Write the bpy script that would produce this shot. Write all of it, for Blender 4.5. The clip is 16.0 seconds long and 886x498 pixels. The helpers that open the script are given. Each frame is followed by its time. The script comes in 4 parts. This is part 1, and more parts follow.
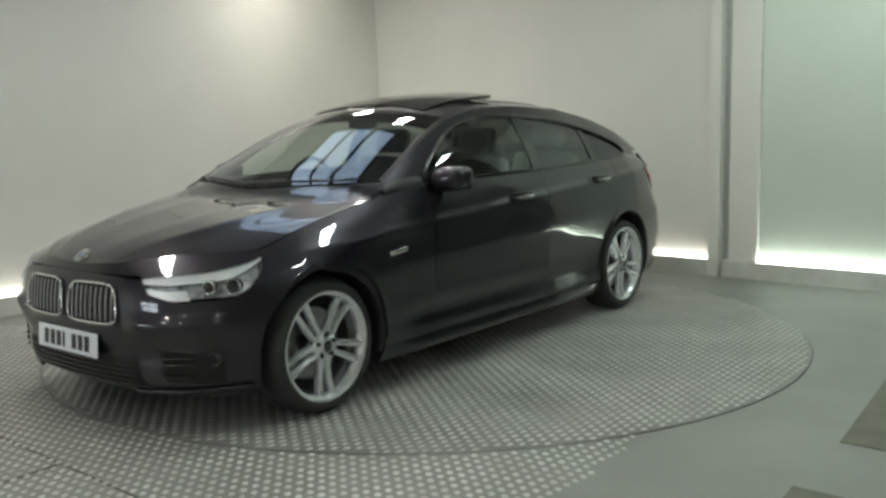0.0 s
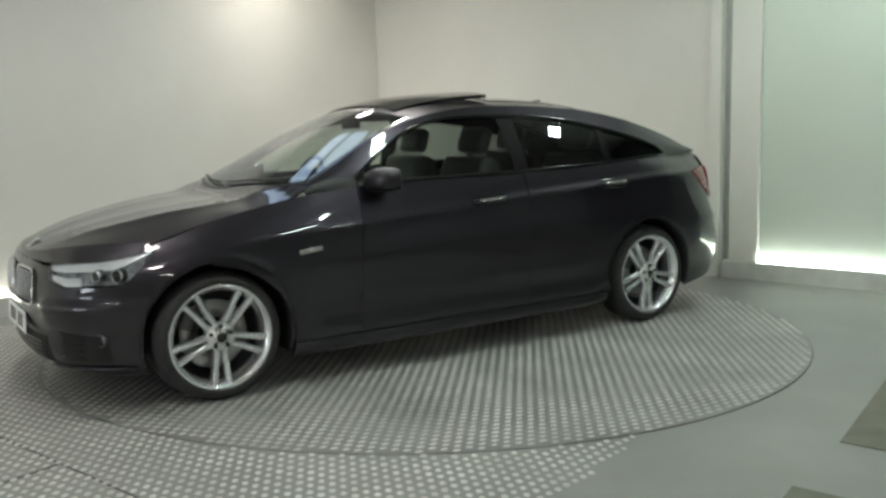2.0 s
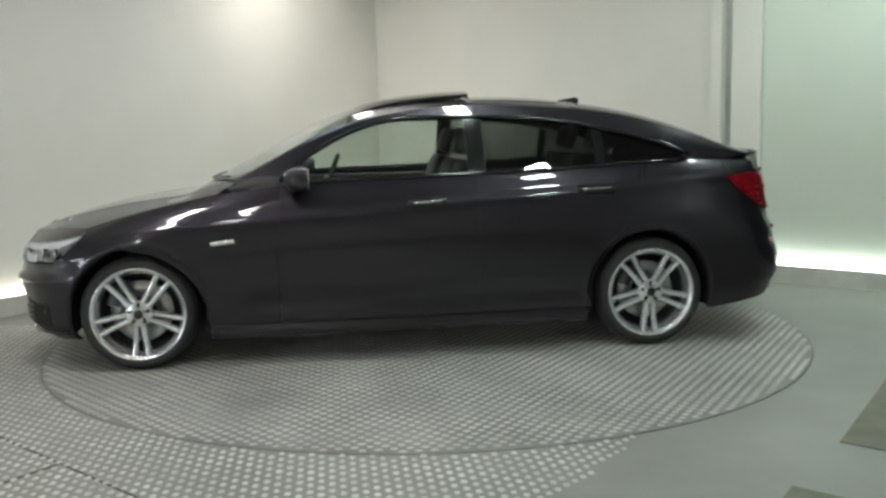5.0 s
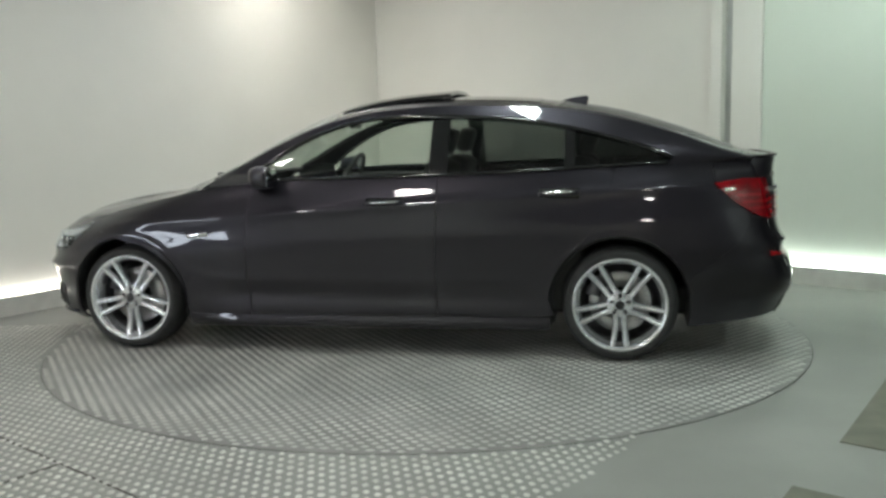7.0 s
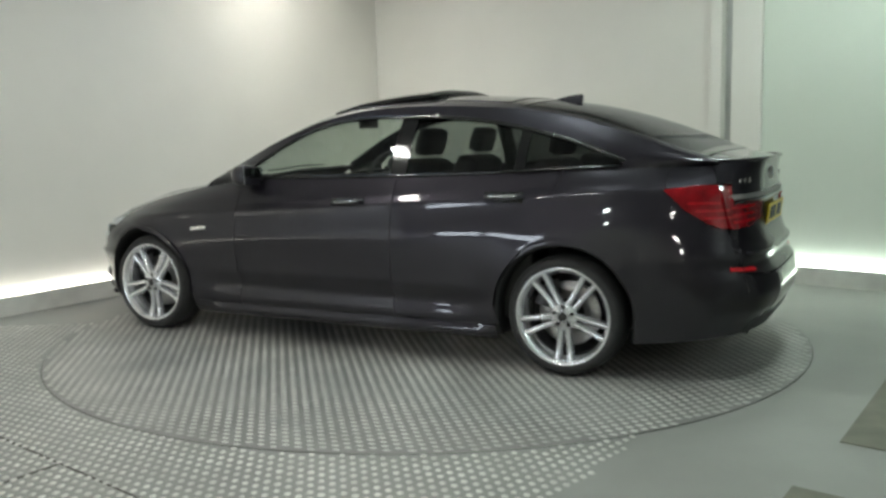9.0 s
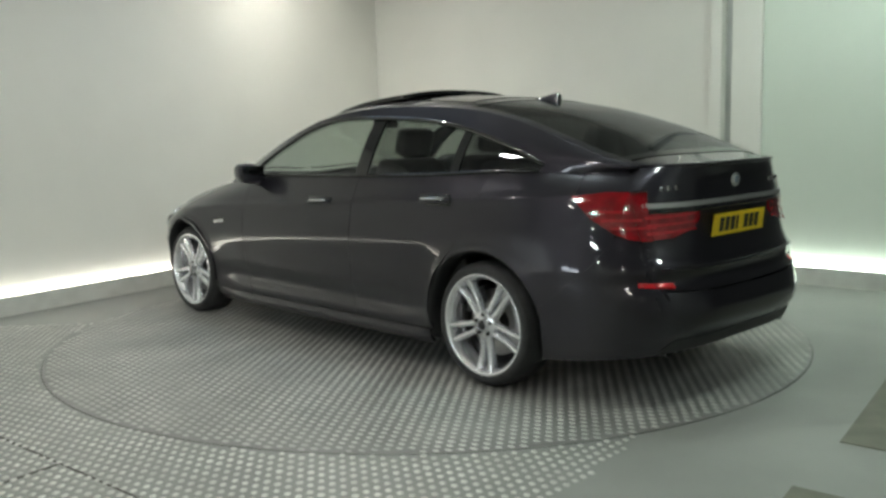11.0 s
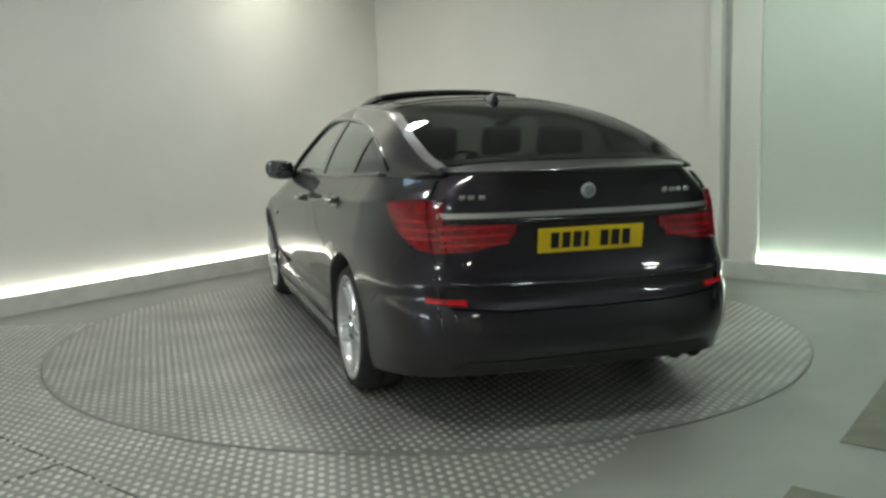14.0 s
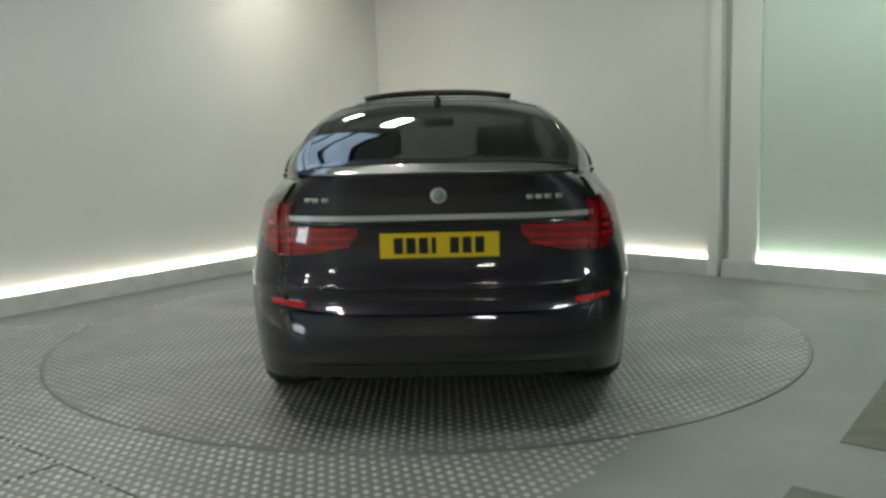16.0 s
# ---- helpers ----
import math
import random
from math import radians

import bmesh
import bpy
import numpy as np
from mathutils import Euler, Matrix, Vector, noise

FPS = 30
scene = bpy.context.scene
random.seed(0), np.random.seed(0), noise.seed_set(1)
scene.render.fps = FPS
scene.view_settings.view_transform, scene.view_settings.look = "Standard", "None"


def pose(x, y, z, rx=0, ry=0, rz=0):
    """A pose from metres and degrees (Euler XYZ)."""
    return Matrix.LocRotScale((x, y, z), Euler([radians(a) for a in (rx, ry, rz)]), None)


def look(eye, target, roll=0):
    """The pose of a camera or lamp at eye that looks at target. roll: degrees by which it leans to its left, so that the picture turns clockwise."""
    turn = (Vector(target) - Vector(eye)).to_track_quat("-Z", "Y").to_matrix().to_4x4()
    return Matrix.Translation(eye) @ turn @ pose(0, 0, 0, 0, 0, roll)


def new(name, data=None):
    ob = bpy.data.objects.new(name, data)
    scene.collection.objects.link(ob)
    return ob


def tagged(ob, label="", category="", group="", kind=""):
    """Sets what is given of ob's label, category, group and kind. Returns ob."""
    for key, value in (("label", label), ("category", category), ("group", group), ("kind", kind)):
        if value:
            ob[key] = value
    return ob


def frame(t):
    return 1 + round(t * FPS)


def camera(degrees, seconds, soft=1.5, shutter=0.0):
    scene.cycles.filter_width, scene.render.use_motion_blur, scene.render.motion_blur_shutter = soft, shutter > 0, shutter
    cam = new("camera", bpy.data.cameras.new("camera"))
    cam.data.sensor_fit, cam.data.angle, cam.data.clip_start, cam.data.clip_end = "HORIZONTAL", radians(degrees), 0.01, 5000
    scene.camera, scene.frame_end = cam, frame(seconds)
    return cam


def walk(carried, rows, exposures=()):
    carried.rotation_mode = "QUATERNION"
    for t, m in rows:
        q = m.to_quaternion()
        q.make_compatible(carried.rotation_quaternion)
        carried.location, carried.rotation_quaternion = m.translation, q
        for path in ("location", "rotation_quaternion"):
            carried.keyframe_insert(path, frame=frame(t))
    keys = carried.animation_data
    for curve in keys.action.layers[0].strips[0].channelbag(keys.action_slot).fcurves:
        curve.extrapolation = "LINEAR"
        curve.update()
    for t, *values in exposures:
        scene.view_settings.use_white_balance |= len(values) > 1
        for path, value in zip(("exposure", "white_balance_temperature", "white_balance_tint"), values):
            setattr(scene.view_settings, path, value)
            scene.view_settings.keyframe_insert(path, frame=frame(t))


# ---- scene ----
# A showroom booth with a turntable; the camera stands on a tripod.
cam = camera(52.3, 16.0, soft=2.9, shutter=0.3)
EYE = (0.0, -6.155, 1.365)
PITCH, YAW, ROLL = -7.595, 1.017, -1.243
AIM = (EYE[0] + math.sin(radians(YAW)) * math.cos(radians(PITCH)),
       EYE[1] + math.cos(radians(YAW)) * math.cos(radians(PITCH)), EYE[2] + math.sin(radians(PITCH)))
STAND = look(EYE, AIM, ROLL)
walk(cam, [(0.0, STAND), (16.0, STAND)], exposures=[
    (0.0, 0.35, 6450, 10.0), (3.5, 0.59, 6420, 11.5), (8.0, 0.58, 6330, 10.4), (12.5, 0.47, 6400, 7.2), (14.5, 0.33, 6410, 6.6), (16.0, 0.26, 6410, 6.0)])

# heading of the turntable, seconds and degrees
TURN = [(0.0, 230.5), (1.0, 221.38), (2.0, 212.4), (3.0, 203.65), (4.0, 194.8), (5.0, 185.9), (6.0, 176.95),
        (7.0, 168.1), (8.0, 159.38), (9.0, 150.65), (10.0, 141.85), (11.0, 133.0), (12.0, 124.24), (13.0, 115.56),
        (14.0, 106.8), (15.0, 97.96), (16.0, 88.95)]
# the car stands a little off the turntable's centre
CAR_X, CAR_Y = 0.236, -0.096

# ---- light ----
world = bpy.data.worlds.new("world")
scene.world = world
world.use_nodes = True
world.node_tree.nodes["Background"].inputs[0].default_value = (0.6, 0.7, 0.8, 1)
world.node_tree.nodes["Background"].inputs[1].default_value = 0.05


# ---- materials ----
def material(name, color, rough=0.5, metal=0.0, coat=0.0, vary=0.0, scale=8.0, bump=0.0, bump_scale=60.0,
             glow=None, power=0.0, glass=0.0, spec=0.5, rvary=0.0):
    m = bpy.data.materials.new(name)
    m.use_nodes = True
    nt = m.node_tree
    b = nt.nodes["Principled BSDF"]
    b.inputs["Base Color"].default_value = (*color, 1)
    b.inputs["Roughness"].default_value = rough
    b.inputs["Metallic"].default_value = metal
    b.inputs["Coat Weight"].default_value = coat
    b.inputs["Coat Roughness"].default_value = 0.03
    b.inputs["Transmission Weight"].default_value = glass
    b.inputs["Specular IOR Level"].default_value = spec
    if glow:
        b.inputs["Emission Color"].default_value = (*glow, 1)
        b.inputs["Emission Strength"].default_value = power
    if vary or bump or rvary:
        co = nt.nodes.new("ShaderNodeTexCoord")
    if vary or rvary:
        n = nt.nodes.new("ShaderNodeTexNoise")
        n.inputs["Scale"].default_value = scale
        n.inputs["Detail"].default_value = 6
        nt.links.new(co.outputs["Object"], n.inputs["Vector"])
    if vary:
        r = nt.nodes.new("ShaderNodeValToRGB")
        r.color_ramp.elements[0].position, r.color_ramp.elements[1].position = 0.3, 0.7
        r.color_ramp.elements[0].color = (*[c * (1 - vary) for c in color], 1)
        r.color_ramp.elements[1].color = (*[min(1, c * (1 + vary)) for c in color], 1)
        nt.links.new(n.outputs["Fac"], r.inputs["Fac"])
        nt.links.new(r.outputs["Color"], b.inputs["Base Color"])
    if rvary:
        k = nt.nodes.new("ShaderNodeMapRange")
        k.inputs["To Min"].default_value, k.inputs["To Max"].default_value = max(0.02, rough - rvary), rough + rvary
        nt.links.new(n.outputs["Fac"], k.inputs["Value"])
        nt.links.new(k.outputs["Result"], b.inputs["Roughness"])
    if bump:
        n2 = nt.nodes.new("ShaderNodeTexNoise")
        n2.inputs["Scale"].default_value = bump_scale
        n2.inputs["Detail"].default_value = 4
        bp = nt.nodes.new("ShaderNodeBump")
        bp.inputs["Strength"].default_value = bump
        bp.inputs["Distance"].default_value = 0.01
        nt.links.new(co.outputs["Object"], n2.inputs["Vector"])
        nt.links.new(n2.outputs["Fac"], bp.inputs["Height"])
        nt.links.new(bp.outputs["Normal"], b.inputs["Normal"])
    return m


def tinted(name, tint, rough=0.01, graze=0.85):
    """Thin car glass: a clear tinted sheet under a glossy skin."""
    m = bpy.data.materials.new(name)
    m.use_nodes = True
    nt = m.node_tree
    nt.nodes.remove(nt.nodes["Principled BSDF"])
    out = nt.nodes["Material Output"]
    tr = nt.nodes.new("ShaderNodeBsdfTransparent")
    tr.inputs[0].default_value = (*tint, 1)
    gl = nt.nodes.new("ShaderNodeBsdfGlossy")
    gl.inputs["Roughness"].default_value = rough
    gl.inputs["Color"].default_value = (0.95, 0.97, 1, 1)
    lw = nt.nodes.new("ShaderNodeLayerWeight")
    lw.inputs["Blend"].default_value = 0.5
    pw = nt.nodes.new("ShaderNodeMath")
    pw.operation = "POWER"
    pw.inputs[1].default_value = 4.0
    fr = nt.nodes.new("ShaderNodeMath")
    fr.operation = "MULTIPLY_ADD"
    fr.use_clamp = True
    fr.inputs[1].default_value, fr.inputs[2].default_value = graze, 0.075
    nt.links.new(lw.outputs["Facing"], pw.inputs[0])
    nt.links.new(pw.outputs[0], fr.inputs[0])
    mx = nt.nodes.new("ShaderNodeMixShader")
    nt.links.new(fr.outputs[0], mx.inputs[0])
    nt.links.new(tr.outputs[0], mx.inputs[1])
    nt.links.new(gl.outputs[0], mx.inputs[2])
    nt.links.new(mx.outputs[0], out.inputs[0])
    return m


PAINT = material("dark_metallic_paint", (0.0255, 0.0232, 0.0302), 0.37, 0.75, coat=1.0, vary=0.16, scale=900, spec=0.12)
BLACK_TRIM = material("black_plastic", (0.018, 0.018, 0.019), 0.5, vary=0.2, scale=40, bump=0.1, bump_scale=400)
GLOSS_BLACK = material("gloss_black", (0.008, 0.008, 0.009), 0.12, coat=0.5, rvary=0.04, scale=20)
# near-black sheet laid on the skin, painting the shade inside the front openings
GRILLE_DARK = material("grille_shadow", (0.006, 0.006, 0.006), 0.8)
CHROME = material("chrome", (0.78, 0.78, 0.78), 0.12, 1.0, rvary=0.05, scale=30)
BROW = material("lamp_reflector", (0.80, 0.81, 0.83), 0.30, 0.35, vary=0.08, scale=30, bump=0.15, bump_scale=90)
HOUSING = material("lamp_housing", (0.36, 0.37, 0.40), 0.28, 0.55, vary=0.6, scale=26, bump=0.25, bump_scale=70)
# mirror colour lowered so a dark reflection is painted into it
MIRROR = material("mirror_dark_reflection", (0.32, 0.33, 0.36), 0.03, 1.0)
SATIN_METAL = material("satin_metal", (0.55, 0.55, 0.55), 0.3, 1.0, rvary=0.06, scale=30)
ALLOY = material("silver_alloy", (0.75, 0.76, 0.79), 0.22, 0.92, coat=0.4, vary=0.06, scale=50)
ALLOY_DARK = material("alloy_barrel", (0.10, 0.10, 0.105), 0.42, 0.8, vary=0.2, scale=25)
STEEL = material("brake_steel", (0.52, 0.51, 0.50), 0.35, 1.0, vary=0.15, scale=60)
RUBBER = material("tyre_rubber", (0.024, 0.024, 0.025), 0.7, vary=0.2, scale=30, bump=0.2, bump_scale=250)
GLASS = tinted("window_glass", (0.74, 0.80, 0.76))
GLASS_DARK = tinted("tinted_side_glass", (0.30, 0.33, 0.31))
GLASS_REAR = tinted("tinted_rear_glass", (0.13, 0.14, 0.135), graze=0.55)
LENS = tinted("clear_lens", (0.92, 0.94, 0.95))
RED_LENS = material("red_lens", (0.20, 0.003, 0.007), 0.12, coat=1.0, vary=0.35, scale=14)
RED_BRIGHT = material("red_lens_bright", (0.36, 0.005, 0.011), 0.15, coat=1.0, vary=0.2, scale=40)
REFLECTOR = material("red_reflector", (0.5, 0.012, 0.02), 0.15, coat=1.0, vary=0.1, scale=90)
PLATE_YELLOW = material("plate_yellow", (0.78, 0.56, 0.02), 0.35, vary=0.04, scale=12)
PLATE_WHITE = material("plate_white", (0.72, 0.75, 0.80), 0.35, vary=0.04, scale=12)
PLATE_INK = material("plate_ink", (0.01, 0.01, 0.012), 0.4)
LEATHER = material("black_leather", (0.017, 0.0165, 0.016), 0.5, vary=0.2, scale=14, bump=0.15, bump_scale=120)
CARPET = material("dark_carpet", (0.015, 0.015, 0.015), 0.95, vary=0.3, scale=90)
PLAIN_FLOOR = material("worn_floor", (0.285, 0.29, 0.272), 0.45, 0.15, vary=0.12, scale=1.6, bump=0.05, bump_scale=60, rvary=0.08)
TABLE_FLOOR = material("turntable_steel", (0.245, 0.245, 0.232), 0.42, 0.25, vary=0.25, scale=2.5, bump=0.08, bump_scale=90, rvary=0.10)
TABLE_STUD = material("worn_turntable_stud", (0.53, 0.53, 0.505), 0.48, 0.35, vary=0.30, scale=2.2, rvary=0.08)
STUD = material("worn_stud", (0.64, 0.64, 0.605), 0.48, 0.35, vary=0.22, scale=5.0, rvary=0.08)
STRIP = material("brushed_strip", (0.48, 0.48, 0.48), 0.38, 0.75, rvary=0.06, scale=40)
BADGE = material("badge_enamel", (0.22, 0.25, 0.30), 0.25, coat=0.6, vary=0.15, scale=60)
JOINT = material("plate_joint_dirt", (0.09, 0.085, 0.075), 0.9, vary=0.2, scale=30)
GAP = material("dark_gap", (0.02, 0.02, 0.02), 0.9)
MAT_FLOOR = material("brown_floor", (0.15, 0.15, 0.115), 0.6, vary=0.2, scale=6, bump=0.1, bump_scale=120)
WALL = material("white_wall_paint", (0.698, 0.690, 0.642), 0.55, vary=0.03, scale=1.3, bump=0.03, bump_scale=200)
# greenish cast of the tube light is painted into this panel's colour
WALL_GREEN_LIT = material("green_lit_panel", (0.60, 0.655, 0.58), 0.5, vary=0.03, scale=1.2, bump=0.03, bump_scale=200)
WALL_DARK = material("grey_wall_paint", (0.36, 0.36, 0.355), 0.7, vary=0.1, scale=1.5)
WALL_BLACK = material("black_wall", (0.035, 0.035, 0.035), 0.9, vary=0.2, scale=4)
SKIRT = material("grey_skirting", (0.60, 0.60, 0.56), 0.45, vary=0.08, scale=7)
POST = material("aluminium_post", (0.48, 0.49, 0.48), 0.38, 0.6, vary=0.06, scale=9)
CEIL = material("grey_ceiling", (0.30, 0.30, 0.29), 0.8, vary=0.1, scale=2)
LED = material("led_strip", (0.9, 0.9, 0.85), 0.5, glow=(1.0, 0.96, 0.88), power=13.0)
LED_GREEN = material("led_strip_cool", (0.9, 0.95, 0.9), 0.5, glow=(0.92, 1.0, 0.92), power=28.0)
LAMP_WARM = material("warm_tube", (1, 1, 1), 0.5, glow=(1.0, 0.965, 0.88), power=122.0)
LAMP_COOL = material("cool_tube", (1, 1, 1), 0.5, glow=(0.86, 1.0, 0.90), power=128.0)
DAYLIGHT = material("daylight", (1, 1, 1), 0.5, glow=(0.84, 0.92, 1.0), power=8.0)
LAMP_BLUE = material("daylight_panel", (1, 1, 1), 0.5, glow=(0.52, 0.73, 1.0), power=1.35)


# ---- mesh helpers ----
def part(name, bm, mat, parent=None, label="", smooth=True):
    me = bpy.data.meshes.new(name)
    bm.to_mesh(me)
    bm.free()
    if smooth:
        for p in me.polygons:
            p.use_smooth = True
    for m in (mat if isinstance(mat, (list, tuple)) else [mat]):
        me.materials.append(m)
    ob = new(name, me)
    ob.parent = parent
    if label:
        ob["label"] = label
    return ob


def empty(name, label="", category="", **kw):
    ob = new(name)
    ob.empty_display_size = 0.1
    return tagged(ob, label, category, **kw)


def box(bm, cx, cy, cz, sx, sy, sz, bevel=0.0, m=None):
    """A box of full sizes sx, sy, sz round a centre, with rounded edges."""
    r = bmesh.ops.create_cube(bm, size=1.0)
    vs = r["verts"]
    bmesh.ops.scale(bm, vec=(sx, sy, sz), verts=vs)
    if bevel:
        es = list({e for v in vs for e in v.link_edges})
        r = bmesh.ops.bevel(bm, geom=es, offset=bevel, segments=2, affect="EDGES", profile=0.6)
        vs = list({v for f in r["faces"] for v in f.verts} | {v for v in vs if v.is_valid})
    bmesh.ops.translate(bm, vec=(cx, cy, cz), verts=vs)
    if m is not None:
        bmesh.ops.transform(bm, matrix=m, verts=vs)
    return vs


def lathe(profile, n=48, axis="y", center=(0, 0, 0)):
    """Turn (radius, offset) points round an axis."""
    bm = bmesh.new()
    rings = []
    for k in range(n):
        a = 2 * math.pi * k / n
        row = []
        for r, h in profile:
            c, s = r * math.cos(a), r * math.sin(a)
            p = (c, h, s) if axis == "y" else ((c, s, h) if axis == "z" else (h, c, s))
            row.append(bm.verts.new(Vector(p) + Vector(center)))
        rings.append(row)
    for k in range(n):
        a, b = rings[k], rings[(k + 1) % n]
        for i in range(len(profile) - 1):
            bm.faces.new((a[i], b[i], b[i + 1], a[i + 1]))
    bmesh.ops.remove_doubles(bm, verts=bm.verts, dist=1e-5)
    bmesh.ops.recalc_face_normals(bm, faces=bm.faces)
    return bm


def tube(points, r, n=8):
    """A round bar along points."""
    bm = bmesh.new()
    pts = [Vector(p) for p in points]
    rings = []
    for i, p in enumerate(pts):
        d = (pts[min(i + 1, len(pts) - 1)] - pts[max(i - 1, 0)]).normalized()
        u = d.orthogonal().normalized() if abs(d.z) > 0.95 else Vector((0, 0, 1)).cross(d).normalized()
        w = d.cross(u)
        rad = r[i] if isinstance(r, (list, tuple)) else r
        rings.append([bm.verts.new(p + rad * (u * math.cos(2 * math.pi * k / n) + w * math.sin(2 * math.pi * k / n))) for k in range(n)])
    for a, b in zip(rings, rings[1:]):
        for k in range(n):
            bm.faces.new((a[k], a[(k + 1) % n], b[(k + 1) % n], b[k]))
    bm.faces.new(rings[0][::-1])
    bm.faces.new(rings[-1])
    bmesh.ops.recalc_face_normals(bm, faces=bm.faces)
    return bm


def spl(x, table):
    """Smooth curve through (x, value) pairs, flat beyond the ends."""
    xs, ys = [p[0] for p in table], [p[1] for p in table]
    if xs[0] > xs[-1]:
        xs, ys = xs[::-1], ys[::-1]
    if x <= xs[0]:
        return ys[0]
    if x >= xs[-1]:
        return ys[-1]
    i = max(k for k in range(len(xs) - 1) if xs[k] <= x)

    def slope(k):
        if k == 0:
            return (ys[1] - ys[0]) / (xs[1] - xs[0])
        if k == len(xs) - 1:
            return (ys[-1] - ys[-2]) / (xs[-1] - xs[-2])
        a, b = (ys[k] - ys[k - 1]) / (xs[k] - xs[k - 1]), (ys[k + 1] - ys[k]) / (xs[k + 1] - xs[k])
        return 0.0 if a * b < 0 else (a + b) / 2
    h = xs[i + 1] - xs[i]
    t = (x - xs[i]) / h
    return ((2 * t**3 - 3 * t * t + 1) * ys[i] + (t**3 - 2 * t * t + t) * h * slope(i)
            + (3 * t * t - 2 * t**3) * ys[i + 1] + (t**3 - t * t) * h * slope(i + 1))


# ---- the car's skin (x forward, y left, origin on the ground at mid wheelbase) ----
WB, HUB, TYRE, ARCH = 1.535, 0.338, 0.336, 0.400
X1, X2 = 1.45, -1.55
NF, NR = 3.3, 4.1
WIDTH = [(0.15, 0.86), (0.22, 0.905), (0.30, 0.925), (0.42, 0.930), (0.52, 0.941), (0.62, 0.949), (0.70, 0.951), (0.78, 0.947), (0.86, 0.936), (0.94, 0.918), (1.02, 0.894), (1.10, 0.868), (1.2, 0.83)]
NOSE = [(0.15, 2.17), (0.22, 2.28), (0.27, 2.318), (0.33, 2.326), (0.38, 2.322), (0.45, 2.340), (0.53, 2.339), (0.6, 2.334), (0.7, 2.315), (0.76, 2.285), (0.85, 2.18)]
TAIL = [(0.18, -2.42), (0.26, -2.49), (0.35, -2.535), (0.375, -2.556), (0.41, -2.570), (0.46, -2.575), (0.52, -2.564), (0.575, -2.546), (0.592, -2.536), (0.606, -2.514), (0.665, -2.514), (0.695, -2.514), (0.722, -2.496), (0.85, -2.465), (0.97, -2.462), (1.08, -2.455), (1.17, -2.475)]
SHOULDER_Z = [(2.2, 0.755), (2.05, 0.785), (1.82, 0.83), (1.6, 0.895), (1.3, 0.965), (1.0, 1.02), (0.7, 1.055), (0.3, 1.072), (-0.3, 1.082), (-1.1, 1.107), (-1.66, 1.135), (-2.1, 1.14), (-2.45, 1.165)]
SHOULDER_DROP = [(2.2, 0.12), (1.9, 0.13), (1.6, 0.125), (1.3, 0.105), (1.0, 0.075), (0.7, 0.03), (0.3, 0.02), (-1.2, 0.02), (-1.7, 0.05), (-2.1, 0.09), (-2.45, 0.10)]
CENTRE_Z = [(2.32, 0.735), (2.28, 0.775), (2.20, 0.815), (2.09, 0.856), (1.92, 0.902), (1.697, 0.950), (1.45, 0.985), (1.25, 1.018), (1.18, 1.06),
            (0.811, 1.262), (0.386, 1.468), (0.18, 1.524), (-0.022, 1.555), (-0.22, 1.567), (-0.61, 1.569), (-0.9, 1.556), (-1.177, 1.527), (-1.545, 1.464), (-1.906, 1.352), (-2.2, 1.235), (-2.33, 1.186), (-2.48, 1.172)]
RAIL_Z = [(1.05, 1.035), (0.8, 1.165), (0.5, 1.315), (0.2, 1.425), (-0.1, 1.482), (-0.5, 1.503), (-0.9, 1.490), (-1.2, 1.466), (-1.55, 1.400), (-1.9, 1.295), (-2.1, 1.222), (-2.29, 1.168)]
RAIL_Y = [(1.05, 0.80), (0.8, 0.755), (0.5, 0.70), (0.2, 0.655), (-0.1, 0.63), (-0.5, 0.62), (-0.9, 0.615), (-1.2, 0.61), (-1.55, 0.645), (-1.9, 0.675), (-2.1, 0.668), (-2.29, 0.632)]


def half_width(x, z):
    w = spl(z, WIDTH) * (1 - 0.010 * max(0, (x - 0.6)) ** 2 - 0.018 * max(0, -0.9 - x) ** 1.5)
    top = spl(x, SHOULDER_Z)
    k = max(0.0, (z - (top - 0.16)) / 0.16)
    w -= spl(x, SHOULDER_DROP) * min(k, 1.3) ** 2
    w -= 0.034 * min(1, max(0, (z - 0.66) / 0.22)) * min(1, max(0, (-1.75 - x) / 0.45))
    for cx in (WB, -WB):
        r = math.hypot(x - cx, z - HUB)
        w += 0.009 * math.exp(-((r - 0.39) / 0.12) ** 2) * (1 if z > 0.2 else 0.5)
        w += 0.0045 * math.exp(-((max(0.0, r - 0.412)) / 0.016) ** 2) * (1 if z > 0.3 else 0.0 if z < 0.24 else (z - 0.24) / 0.06) * (1 if r < 0.5 else 0)
    # crease through the door handles, with the flank drawn in under it
    if 1.75 > x > -2.15:
        f = min(1, (1.75 - x) / 0.35, (x + 2.15) / 0.4)
        d = z - (0.838 + 0.0605 * (1.1 - x))
        w += 0.015 * f * (math.exp(d / 0.042) if d < 0 else math.exp(-((d / 0.026) ** 2)))
        w += 0.005 * f * math.exp(-((d + 0.19) / 0.07) ** 2)
    # hollow above the sill, with a soft edge over it
    if 1.1 > x > -1.15:
        f = min(1, (1.1 - x) / 0.3, (x + 1.15) / 0.3)
        w -= 0.020 * f * math.exp(-((z - 0.365) / 0.055) ** 2)
        w += 0.004 * f * math.exp(-((z - 0.47) / 0.03) ** 2)
    return w


